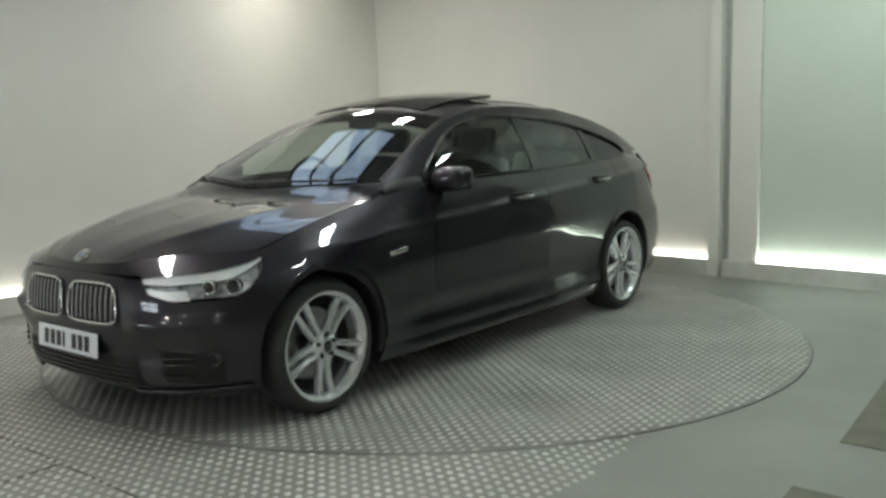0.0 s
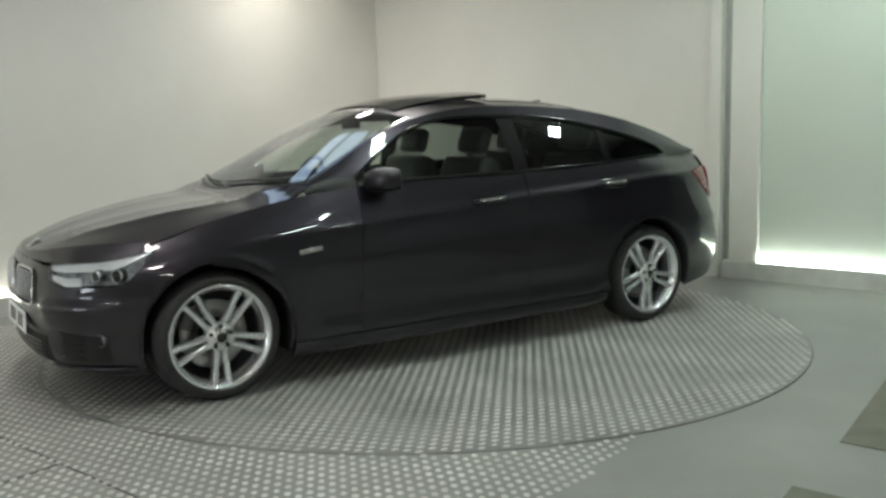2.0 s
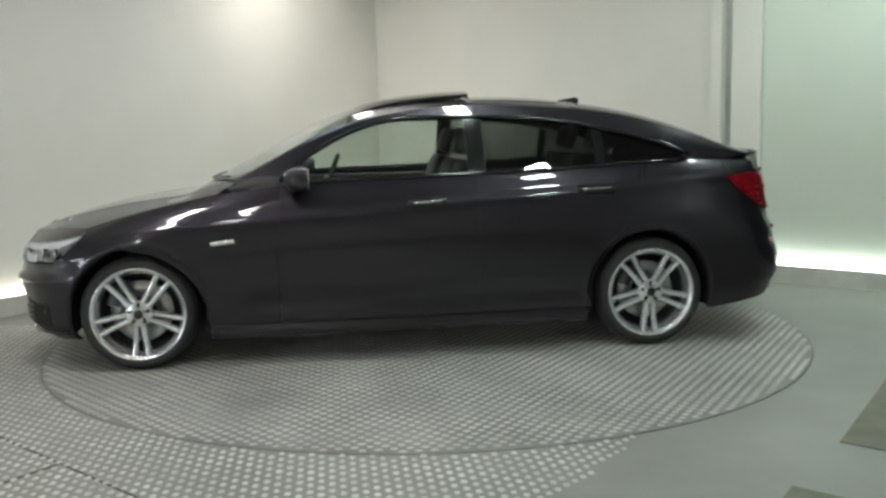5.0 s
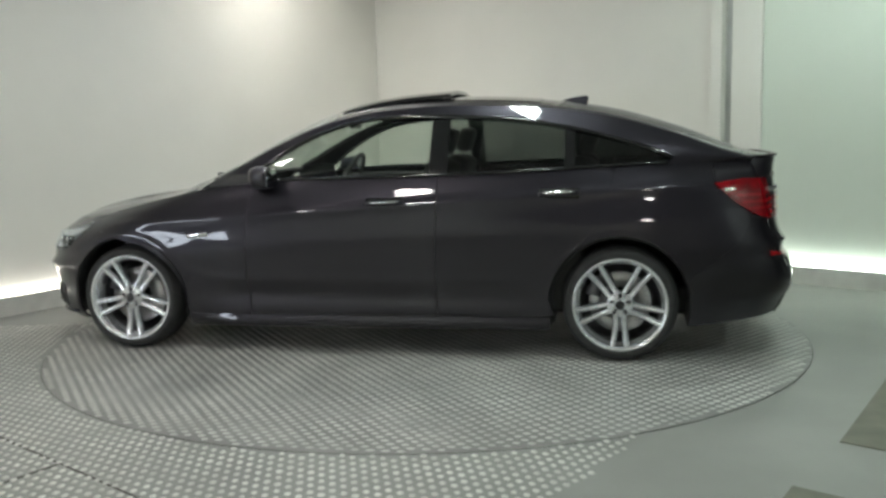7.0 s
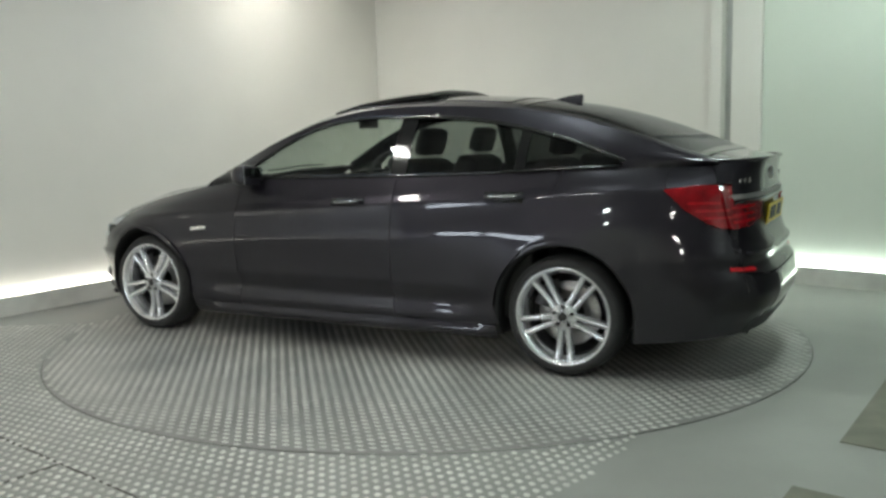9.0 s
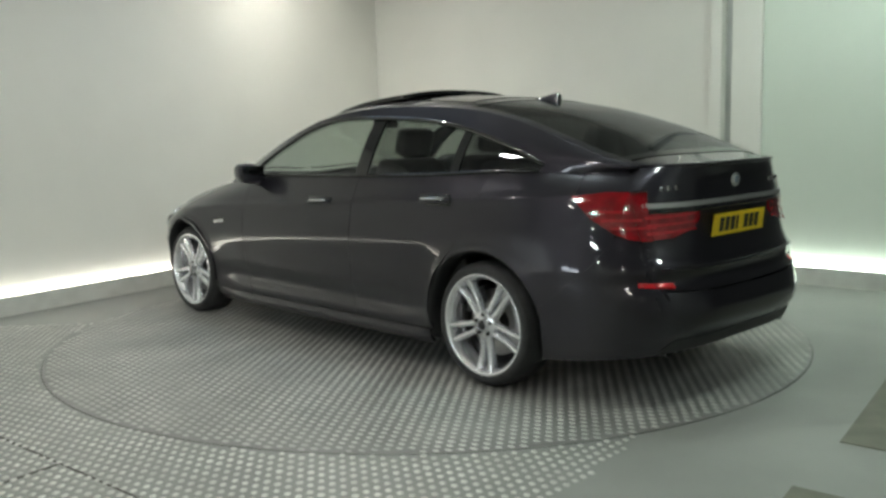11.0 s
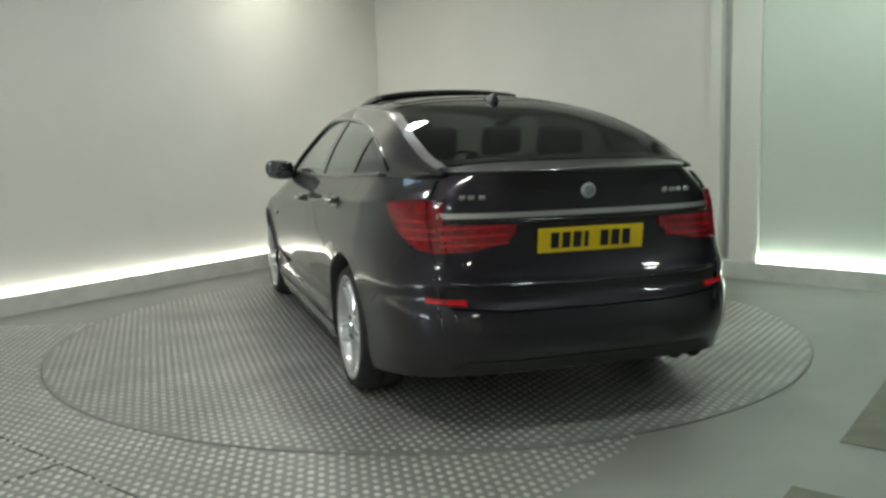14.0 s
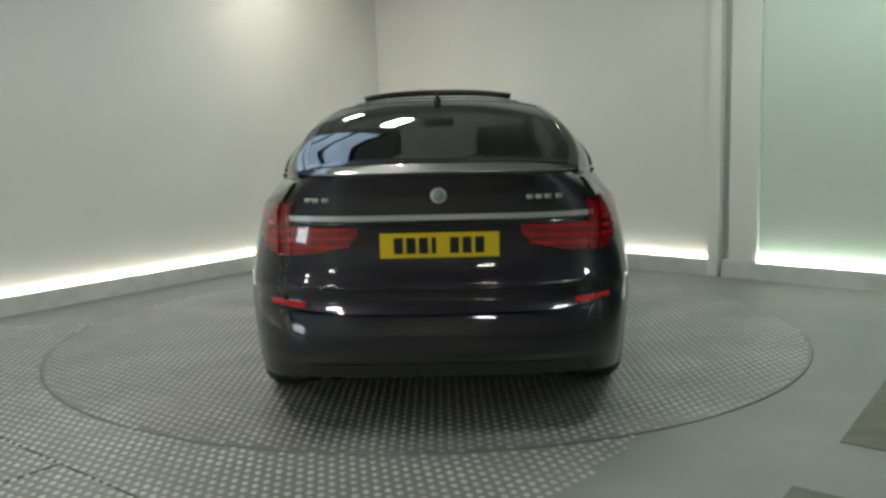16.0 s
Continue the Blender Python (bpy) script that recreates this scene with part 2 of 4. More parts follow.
def low(a, z):
    """The lower body: a runs 0 at the nose, 1 to 2 along the left side, 3 at the tail, negative or past 3 on the right."""
    s = 1
    if a < 0:
        a, s = -a, -1
    if a > 3:
        a, s = 6 - a, -1
    if a <= 1:
        f = a * math.pi / 2
        x = X1 + (spl(z, NOSE) - X1) * max(0, math.cos(f)) ** (2 / NF) - 0.022 * math.sin(2 * f)
        y = half_width(x, z) * math.sin(f) ** (2 / NF)
        # ledge across the bumper's corners under the lamps
        x += 0.034 * math.exp(-((z - 0.545) / (0.07 if z < 0.545 else 0.017)) ** 2) * min(1, max(0, (y - 0.42) / 0.10)) * min(1, max(0, (x - 1.75) / 0.25))
    elif a <= 2:
        x = X1 + (X2 - X1) * (a - 1)
        y = half_width(x, z)
    else:
        f = (3 - a) * math.pi / 2
        x = X2 + (spl(z, TAIL) - X2) * max(0, math.cos(f)) ** (2 / NR)
        y = half_width(x, z) * max(0, math.sin(f)) ** (2 / NR)
    return Vector((x, s * y, z))


def ax(x, z):
    if x > X1:
        k = min(1, (x - X1) / (spl(z, NOSE) - X1))
        return math.acos(k ** (NF / 2)) / (math.pi / 2), z
    if x >= X2:
        return 1 + (x - X1) / (X2 - X1), z
    k = min(1, (X2 - x) / (X2 - spl(z, TAIL)))
    return 3 - math.acos(k ** (NR / 2)) / (math.pi / 2), z


def fy(y, z):
    a = math.asin(min(1, abs(y) / half_width(2.15, z)) ** (NF / 2)) / (math.pi / 2)
    return (a if y >= 0 else -a), z


def ry(y, z):
    a = math.asin(min(1, abs(y) / half_width(-2.4, z)) ** (NR / 2)) / (math.pi / 2)
    return (3 - a if y >= 0 else 3 + a), z


def shoulder(x):
    return low(*ax(x, spl(x, SHOULDER_Z)))


def top(x, y):
    """Bonnet, roof and tail lid: the skin between the two rails."""
    if x > 1.05:
        p = shoulder(min(x, 2.2))
        yr, zr = p.y, p.z
    else:
        yr, zr = spl(x, RAIL_Y), spl(x, RAIL_Z)
    zc = spl(x, CENTRE_Z)
    e = spl(x, [(2.3, 2.6), (1.3, 3.4), (1.0, 2.2), (0.0, 2.5), (-1.2, 2.7), (-2.1, 2.8)])
    return Vector((x, y, zc - (zc - zr) * min(1.15, abs(y) / yr) ** e))


def side(x, q):
    """The cabin's side, from the belt (q 0) to the rail (q 1)."""
    b = shoulder(x)
    yr, zr = spl(x, RAIL_Y), spl(x, RAIL_Z)
    return Vector((x, b.y + (yr - b.y) * q + 0.022 * math.sin(math.pi * q), b.z + (zr - b.z) * q))


def sq(x, z):
    b = shoulder(x)
    return x, (z - b.z) / max(0.02, spl(x, RAIL_Z) - b.z)


def arc(cx, a0, a1, n=14, r=ARCH):
    return [ax(cx + r * math.cos(radians(a0 + (a1 - a0) * k / n)), HUB + r * math.sin(radians(a0 + (a1 - a0) * k / n))) for k in range(n + 1)]


def resample(c, n):
    c = [np.array(p, float) for p in c]
    d = [0.0]
    for p, q in zip(c, c[1:]):
        d.append(d[-1] + max(1e-9, float(np.linalg.norm((q - p)))))
    return [np.array([np.interp(d[-1] * k / n, d, [p[i] for p in c]) for i in range(len(c[0]))]) for k in range(n + 1)]


def grid_mesh(rows, flip=False, roll=0.014, gap=0.0005):
    """A skin from rows of points, its rim shrunk by a gap and rolled inwards."""
    n, m = len(rows), len(rows[0])
    P = [[Vector(p) for p in r] for r in rows]
    if gap:
        Q = [[p.copy() for p in r] for r in P]
        for i in range(n):
            for s, t in ((0, 1), (m - 1, m - 2)):
                d = P[i][t] - P[i][s]
                if d.length > 4 * gap:
                    Q[i][s] += d.normalized() * gap
        for j in range(m):
            for s, t in ((0, 1), (n - 1, n - 2)):
                d = P[t][j] - P[s][j]
                if d.length > 4 * gap:
                    Q[s][j] += d.normalized() * gap
        P = Q
    bm = bmesh.new()
    V = [[bm.verts.new(p) for p in r] for r in P]
    for i in range(n - 1):
        for j in range(m - 1):
            f = (V[i][j], V[i + 1][j], V[i + 1][j + 1], V[i][j + 1])
            bm.faces.new(f[::-1] if flip else f)
    bm.normal_update()
    if roll:
        rim = [(i, 0) for i in range(n)] + [(n - 1, j) for j in range(1, m)] + [(i, m - 1) for i in range(n - 2, -1, -1)] + [(0, j) for j in range(m - 2, 0, -1)]
        inner, outer = {}, {}
        for i, j in rim:
            v = V[i][j]
            inner[i, j] = bm.verts.new(v.co - v.normal * roll)
            outer[i, j] = bm.verts.new(v.co)
        for a, b in zip(rim, rim[1:] + rim[:1]):
            f = (outer[a], inner[a], inner[b], outer[b])
            try:
                bm.faces.new(f if flip else f[::-1])
            except ValueError:
                pass
    return bm


def coons(surf, B, T, L=None, R=None, n=24, m=12):
    """Rows of points of a patch between four curves in the skin's own coordinates."""
    L = L or [B[0], T[0]]
    R = R or [B[-1], T[-1]]
    B, T, L, R = resample(B, n), resample(T, n), resample(L, m), resample(R, m)
    rows = []
    for i in range(n + 1):
        u = i / n
        row = []
        for j in range(m + 1):
            v = j / m
            p = ((1 - v) * B[i] + v * T[i] + (1 - u) * L[j] + u * R[j]
                 - (1 - u) * (1 - v) * B[0] - u * (1 - v) * B[-1] - (1 - u) * v * T[0] - u * v * T[-1])
            row.append(surf(*p) if surf else Vector(p))
        rows.append(row)
    return rows


def mirror(rows):
    return [[Vector((p.x, -p.y, p.z)) for p in r] for r in rows]


def outwards(rows):
    """Whether the patch must be flipped to face away from the car's middle."""
    i, j = len(rows) // 2, len(rows[0]) // 2
    a, b = rows[i + 1][j] - rows[i - 1][j], rows[i][j + 1] - rows[i][j - 1]
    c = rows[i][j] - Vector((max(-1.2, min(1.2, rows[i][j].x * 0.8)), 0, 0.55))
    return a.cross(b).dot(c) < 0


def skin(name, rows, mat, parent, label="", both=False, **kw):
    obs = [part(name, grid_mesh(rows, flip=outwards(rows), **kw), mat, parent, label)]
    if both:
        r = mirror(rows)
        obs.append(part(name, grid_mesh(r, flip=outwards(r), **kw), mat, parent, label))
    return obs


def proud(surf, h):
    """The same skin, h metres further out."""
    def f(a, b):
        e = 0.004
        p = surf(a, b)
        n = (surf(a + e, b) - surf(a - e, b)).cross(surf(a, b + e) - surf(a, b - e))
        if n.length < 1e-12:
            return p
        n.normalize()
        if n.dot(p - Vector((p.x * 0.8, 0, 0.55))) < 0:
            n = -n
        return p + n * h
    return f


# ---- the car ----
def car_body(car):
    # doors, wings, sills
    sh = lambda x, d=0.0: ax(x, spl(x, SHOULDER_Z) - d)
    line = lambda x0, x1, n=12: [sh(x0 + (x1 - x0) * k / n) for k in range(n + 1)]
    skin("front_wing", coons(low, arc(WB, 42, 183) + [ax(1.13, 0.235), ax(0.7175, 0.235)], line(1.825, 0.6975),
                             [arc(WB, 42, 43)[0], ax(1.925, 0.652), ax(1.975, 0.675), ax(1.925, 0.718), ax(1.875, 0.758), sh(1.825)], [ax(0.7175, 0.235), ax(0.7325, 0.6), sh(0.6975)], 60, 40), PAINT, car, both=True)
    doors = skin("front_door", coons(low, [ax(0.715, 0.255), ax(0.1, 0.255), ax(-0.4635, 0.26)], line(0.695, -0.4735),
                                     [ax(0.715, 0.255), ax(0.73, 0.6), sh(0.695)], [ax(-0.4635, 0.26), ax(-0.4585, 0.6), sh(-0.4735)], 40, 52), PAINT, car, both=True)
    e = [ax(-0.466, 0.26), ax(-1.0, 0.262), ax(-1.16, 0.27)]
    doors2 = skin("rear_door", coons(low, e, line(-0.476, -1.502), [ax(-0.466, 0.26), ax(-0.461, 0.6), sh(-0.476)],
                                     [ax(-1.16, 0.27)] + arc(-WB, 4, 42, 8, ARCH + 0.012) + [ax(-1.36, 0.75), ax(-1.462, 0.92), sh(-1.502)], 40, 52), PAINT, car, both=True)
    sk = []
    for k in range(41):
        x = 1.132 - 2.268 * k / 40
        f = min(1, (1.14 - x) / 0.25, (x + 1.15) / 0.10)
        sk.append([proud(low, h * f + 0.004)(*ax(x, z + 0.012 * k / 40)) for z, h in ((0.165, 0.006), (0.178, 0.020), (0.195, 0.030), (0.212, 0.029), (0.224, 0.021), (0.236, 0.011), (0.248, 0.004))])
    skin("side_skirt", sk, PAINT, car, both=True)
    skin("rear_wing", coons(low, arc(-WB, 43, 160, 22), line(-1.505, -2.06, 10),
                            [arc(-WB, 43, 44)[0], ax(-1.36, 0.75), ax(-1.46, 0.92), sh(-1.505)],
                            [arc(-WB, 160, 159)[0], ax(-2.02, 0.56), ax(-2.21, 0.73), ax(-2.275, 0.845), ax(-2.06, 1.03), sh(-2.06)], 48, 44), PAINT, car, both=True)
    skin("rear_wing_top", coons(low, [ax(-2.062, 1.032), ax(-2.2, 1.05), ax(-2.36, 1.05), ry(0.703, 1.045)],
                                [sh(-2.062), sh(-2.15), sh(-2.25), ry(0.628, 1.158)], None,
                                [ry(0.703, 1.045), ry(0.678, 1.09), ry(0.628, 1.158)], 16, 6), PAINT, car, both=True)
    # dark lips of the wheel arches
    for cx in (WB, -WB):
        for s in (1, -1):
            rows = []
            for k in range(25):
                a = radians(-16 + 212 * k / 24)
                c, d = math.cos(a), math.sin(a)
                px, pz = cx + ARCH * c, HUB + ARCH * d
                p = low(*ax(px, max(0.17, pz)))
                rows.append([Vector((px, s * (p.y + 0.001), max(0.17, pz))), Vector((cx + (ARCH - 0.012) * c, s * (p.y - 0.01), max(0.17, HUB + (ARCH - 0.012) * d))),
                             Vector((cx + (ARCH - 0.01) * c, s * (p.y - 0.12), max(0.17, HUB + (ARCH - 0.01) * d))), Vector((cx + (ARCH - 0.01) * c, s * 0.5, max(0.17, HUB + (ARCH - 0.01) * d)))])
            part("arch_liner", grid_mesh(rows, flip=(s > 0), roll=0, gap=0), BLACK_TRIM, car, "black plastic wheel arch liner")
    # bumpers
    fb_b = [ax(1.895, 0.185), ax(2.038, 0.18), fy(0.5, 0.185), fy(0, 0.185), fy(-0.5, 0.185), (-ax(2.038, 0.18)[0], 0.18), (-ax(1.895, 0.185)[0], 0.185)]
    neg = lambda c: [(-p[0], p[1]) for p in c]
    te = arc(WB, 42, 43)[0]
    fb_t = [te, ax(1.925, 0.652), ax(1.98, 0.673), ax(2.03, 0.643), fy(0.65, 0.632), fy(0.55, 0.660), fy(0.50, 0.722), fy(0.3, 0.738), fy(0, 0.742)]
    fb_t = fb_t + neg(fb_t[:-1])[::-1]
    fe = arc(WB, -21, 42, 10)
    skin("front_bumper", coons(low, fb_b, fb_t, [fb_b[0]] + fe, [fb_b[-1]] + neg(fe), 72, 22), PAINT, car, "dark metallic sports front bumper")
    rb_b = [ax(-1.915, 0.214), ax(-2.2, 0.245), ry(0.6, 0.275), ry(0, 0.285)]
    mir = lambda c: [(6 - p[0], p[1]) for p in c]
    rb_b = rb_b + mir(rb_b[:-1])[::-1]
    tr = arc(-WB, 160, 159)[0]
    rb_t = [tr, ax(-2.02, 0.56), ax(-2.21, 0.73), ax(-2.273, 0.843), ax(-2.33, 0.826), ax(-2.40, 0.815), ry(0.715, 0.815), ry(0.70, 0.70), ry(0.68, 0.585), ry(0.4, 0.565), ry(0, 0.56)]
    rb_t = rb_t + mir(rb_t[:-1])[::-1]
    re = arc(-WB, 198, 160, 8)
    skin("rear_bumper", coons(low, rb_b, rb_t, [rb_b[0]] + re, [rb_b[-1]] + mir(re), 84, 20), PAINT, car, "dark metallic rear bumper")
    # bonnet: from its leading edge to the cowl
    ys = [k / 10 for k in range(-10, 11)]
    hood_front = lambda f: 2.280 - 0.13 * abs(f) ** 2.2 - 0.298 * max(0, abs(f) - 0.55) ** 1.4 / 0.3
    rows = []
    for k in range(25):
        t = k / 24
        row = []
        for f in [j / 40 for j in range(-40, 41)]:
            x0, x1 = hood_front(f), 1.215 - 0.26 * f * f
            x = x0 + (x1 - x0) * t
            x = min(x, 2.280)
            w = (shoulder(min(x, 2.2)).y - 0.004)
            p = top(x, w * f)
            rise = min(1, 4 * t) * (1 - 0.7 * t ** 4)
            d = abs(f) - (0.47 + 0.30 * t)
            p.z += 0.015 * rise * math.exp(-(d / 0.07 if d > 0 else -d / 0.20))
            d = abs(f) - (0.16 + 0.22 * t)
            p.z += 0.003 * rise * math.exp(-(d / 0.10) ** 2)
            row.append(p)
        rows.append(row)
    skin("bonnet", rows, PAINT, car, "long dark metallic bonnet with raised creases")
    # nose between bonnet and bumper, and the lamps' glass
    edge = rows[0][::4]
    for name, j0, j1, mat, bot in (("nose_panel", 4, 16, PAINT, [low(*fy(0.49 - 0.98 * k / 12, 0.742)) for k in range(13)]),):
        upper = edge[j0:j1 + 1][::-1]
        skin(name, coons(None, bot, upper, n=24, m=4), mat, car)
    # windscreen and roof
    def band(xa, xb, n, wy=lambda x: spl(x, RAIL_Y), inset=0.0):
        rr = []
        for k in range(n + 1):
            row = []
            for f in ys:
                x = xa(f) + (xb(f) - xa(f)) * k / n
                row.append(top(x, (wy(x) - inset) * f))
            rr.append(row)
        return rr
    cowl = lambda f: 1.20 - 0.25 * f * f
    header = lambda f: 0.31 - 0.10 * f * f
    skin("windscreen", band(cowl, header, 16, inset=0.035), GLASS, car, "clear raked windscreen", roll=0.004)
    skin("wiper_cowl", band(lambda f: 1.214 - 0.258 * f * f, lambda f: 1.196 - 0.25 * f * f, 2), BLACK_TRIM, car, gap=0)
    skin("roof", band(header, lambda f: -1.17 + 0.05 * f * f, 24), PAINT, car, "dark metallic roof")
    rear_b = lambda f: -2.262 + 0.03 * f * f
    skin("rear_window", band(lambda f: -1.17 + 0.05 * f * f, rear_b, 16, inset=0.05), GLASS_REAR, car, "dark tinted sloping rear window", roll=0.004)
    rr = []
    for k in range(11):
        row = []
        for f in ys:
            p, q = top(rear_b(f), spl(rear_b(f), RAIL_Y) * f), low(*ry(0.61 * f, 1.166))
            row.append(p.lerp(q, k / 10) + Vector((0, 0, -0.004 * math.sin(math.pi * k / 10))))
        rr.append(row)
    skin("tailgate_lid", rr, PAINT, car)
    skin("window_border", [[p + Vector((0, 0, 0.003)) for p in r] for r in band(lambda f: -1.175 + 0.05 * f * f, lambda f: -1.215 + 0.05 * f * f, 2, inset=0.05)], GLOSS_BLACK, car, gap=0, roll=0.004)
    skin("window_border", [[p + Vector((0, 0, 0.003)) for p in r] for r in band(lambda f: rear_b(f) + 0.05, lambda f: rear_b(f) + 0.004, 2, inset=0.05)], GLOSS_BLACK, car, gap=0, roll=0.004)
    # pillars beside windscreen and rear window
    for s in (1, -1):
        for xa, xb, ins, nm in ((0.95, 0.21, 0.035, "a_pillar"), (-1.12, -2.235, 0.05, "c_pillar")):
            rr = []
            for k in range(21):
                x = xa + (xb - xa) * k / 20
                w = spl(x, RAIL_Y)
                rr.append([top(x, s * (w - ins)) + Vector((0, 0, 0.002)), top(x, s * (w - ins / 2)) + Vector((0, 0, 0.003)), top(x, s * w)])
            skin(nm, rr, PAINT, car, roll=0.01, gap=0)
    # side of the cabin: rail above the windows and quarter behind
    dlo_t = [(0.70, 1.105), (0.50, 1.243), (0.25, 1.368), (0.0, 1.428), (-0.3, 1.442), (-0.6, 1.436), (-0.95, 1.410), (-1.2, 1.368), (-1.5, 1.295), (-1.72, 1.225), (-1.83, 1.175)]
    dt = [(x, spl(x, dlo_t)) for x in [0.70 - 2.53 * k / 30 for k in range(31)]]
    up = [sq(x, z) for x, z in dt]
    rail = [(1.0 + (-1.83 - 1.0) * k / 30, 1.0) for k in range(31)]
    skin("roof_rail", coons(side, up, rail, n=40, m=4), PAINT, car, both=True, gap=0)
    tri = coons(side, [(0.99, 0.02), (0.70, 0.02)], [(1.0, 0.98), up[0]], n=8, m=3)
    skin("mirror_triangle", tri, BLACK_TRIM, car, both=True, gap=0)
    skin("rear_quarter", coons(side, [(-1.83 - 0.46 * k / 10, 0.0) for k in range(11)], [(-1.83 - 0.46 * k / 10, 1.0) for k in range(11)], n=14, m=6), PAINT, car, both=True, gap=0)
    tip = coons(side, [(-1.80, 0.0), (-1.84, 0.0)], [up[-1], (-1.84, up[-1][1])], n=2, m=3)
    skin("quarter_tip", tip, PAINT, car, both=True, gap=0, roll=0)
    # side glass, pane by pane, with pillars of gloss black between
    ins = proud(side, -0.012)
    def pane(name, xa, xb, mat, label):
        bot, topc = [], []
        for k in range(13):
            x = xa + (xb - xa) * k / 12
            bot.append(sq(x, spl(x, SHOULDER_Z) + 0.012))
            topc.append(sq(x, max(spl(x, dlo_t) + 0.004, spl(x, SHOULDER_Z) + 0.014)))
        skin(name, coons(ins, bot, topc, n=14, m=8), mat, car, label, both=True, roll=0.004, gap=0)
    pane("front_side_window", 0.685, -0.42, GLASS, "clear front side window")
    pane("rear_side_window", -0.52, -1.22, GLASS_DARK, "tinted rear side window")
    pane("quarter_window", -1.27, -1.80, GLASS_REAR, "tinted quarter window")
    for xa, xb in ((-0.415, -0.525), (-1.215, -1.275)):
        bot = [sq(xa, spl(xa, SHOULDER_Z)), sq(xb, spl(xb, SHOULDER_Z))]
        tp = [sq(xa, spl(xa, dlo_t) + 0.004), sq(xb, spl(xb, dlo_t) + 0.004)]
        skin("window_pillar", coons(proud(side, -0.006), bot, tp, n=4, m=8), GLOSS_BLACK, car, "gloss black window pillar", both=True, gap=0)
    # bright trim under and above the side windows
    for s in (1, -1):
        lo = [shoulder(0.68 - 2.48 * k / 30) for k in range(31)]
        part("window_trim", tube([(p.x, s * (p.y + 0.002), p.z + 0.008) for p in lo], 0.010), GLOSS_BLACK, car, "black window trim")
        pts = [side(*q) for q in up]
        part("window_trim", tube([(p.x, s * (p.y + 0.001), p.z - 0.003) for p in pts], 0.012), GLOSS_BLACK, car, "black window trim")
    # door handles
    for ob, hx, hz in ((doors, -0.16, 0.935), (doors2, -1.19, 0.985)):
        for d, s in zip(ob, (1, -1)):
            y = half_width(hx, hz)
            bm = tube([(hx + 0.115 * t, s * (y + 0.028 * (1 - abs(t) ** 4) + 0.004), hz - 0.004 * t) for t in (-1, -0.93, -0.75, -0.4, 0, 0.4, 0.75, 0.93, 1)], [0.008, 0.013, 0.016, 0.017, 0.017, 0.017, 0.016, 0.013, 0.008])
            h = part("door_handle", bm, PAINT, d, "body-coloured bar handle with bright edge")
            # bright bar added so the handle's light top edge shows
            bm = tube([(hx + 0.095 * t, s * (y + 0.044 * (1 - 0.25 * abs(t) ** 3)), hz + 0.006 - 0.004 * t) for t in (-1, -0.75, -0.4, 0, 0.4, 0.75, 1)], [0.003, 0.006, 0.007, 0.007, 0.007, 0.006, 0.003], 6)
            part("handle_bright_bar", bm, CHROME, h, "bright bar added on the handle")
            # black box on the door stands for the shade in the recess
            bm = bmesh.new()
            box(bm, hx, s * (y + 0.001), hz - 0.004, 0.23, 0.012, 0.062, 0.005)
            part("handle_recess_shade", bm, GLOSS_BLACK, d)
    # side vent with a bright strip
    for s in (1, -1):
        y = half_width(1.03, 0.74)
        bm = bmesh.new()
        box(bm, 1.035, s * (y + 0.004), 0.742, 0.135, 0.012, 0.026, 0.005, Matrix.Translation((1.035, 0, 0.742)) @ Matrix.Rotation(radians(6), 4, "Y") @ Matrix.Translation((-1.035, 0, -0.742)))
        part("side_repeater", bm, CHROME, car, "bright side repeater strip")


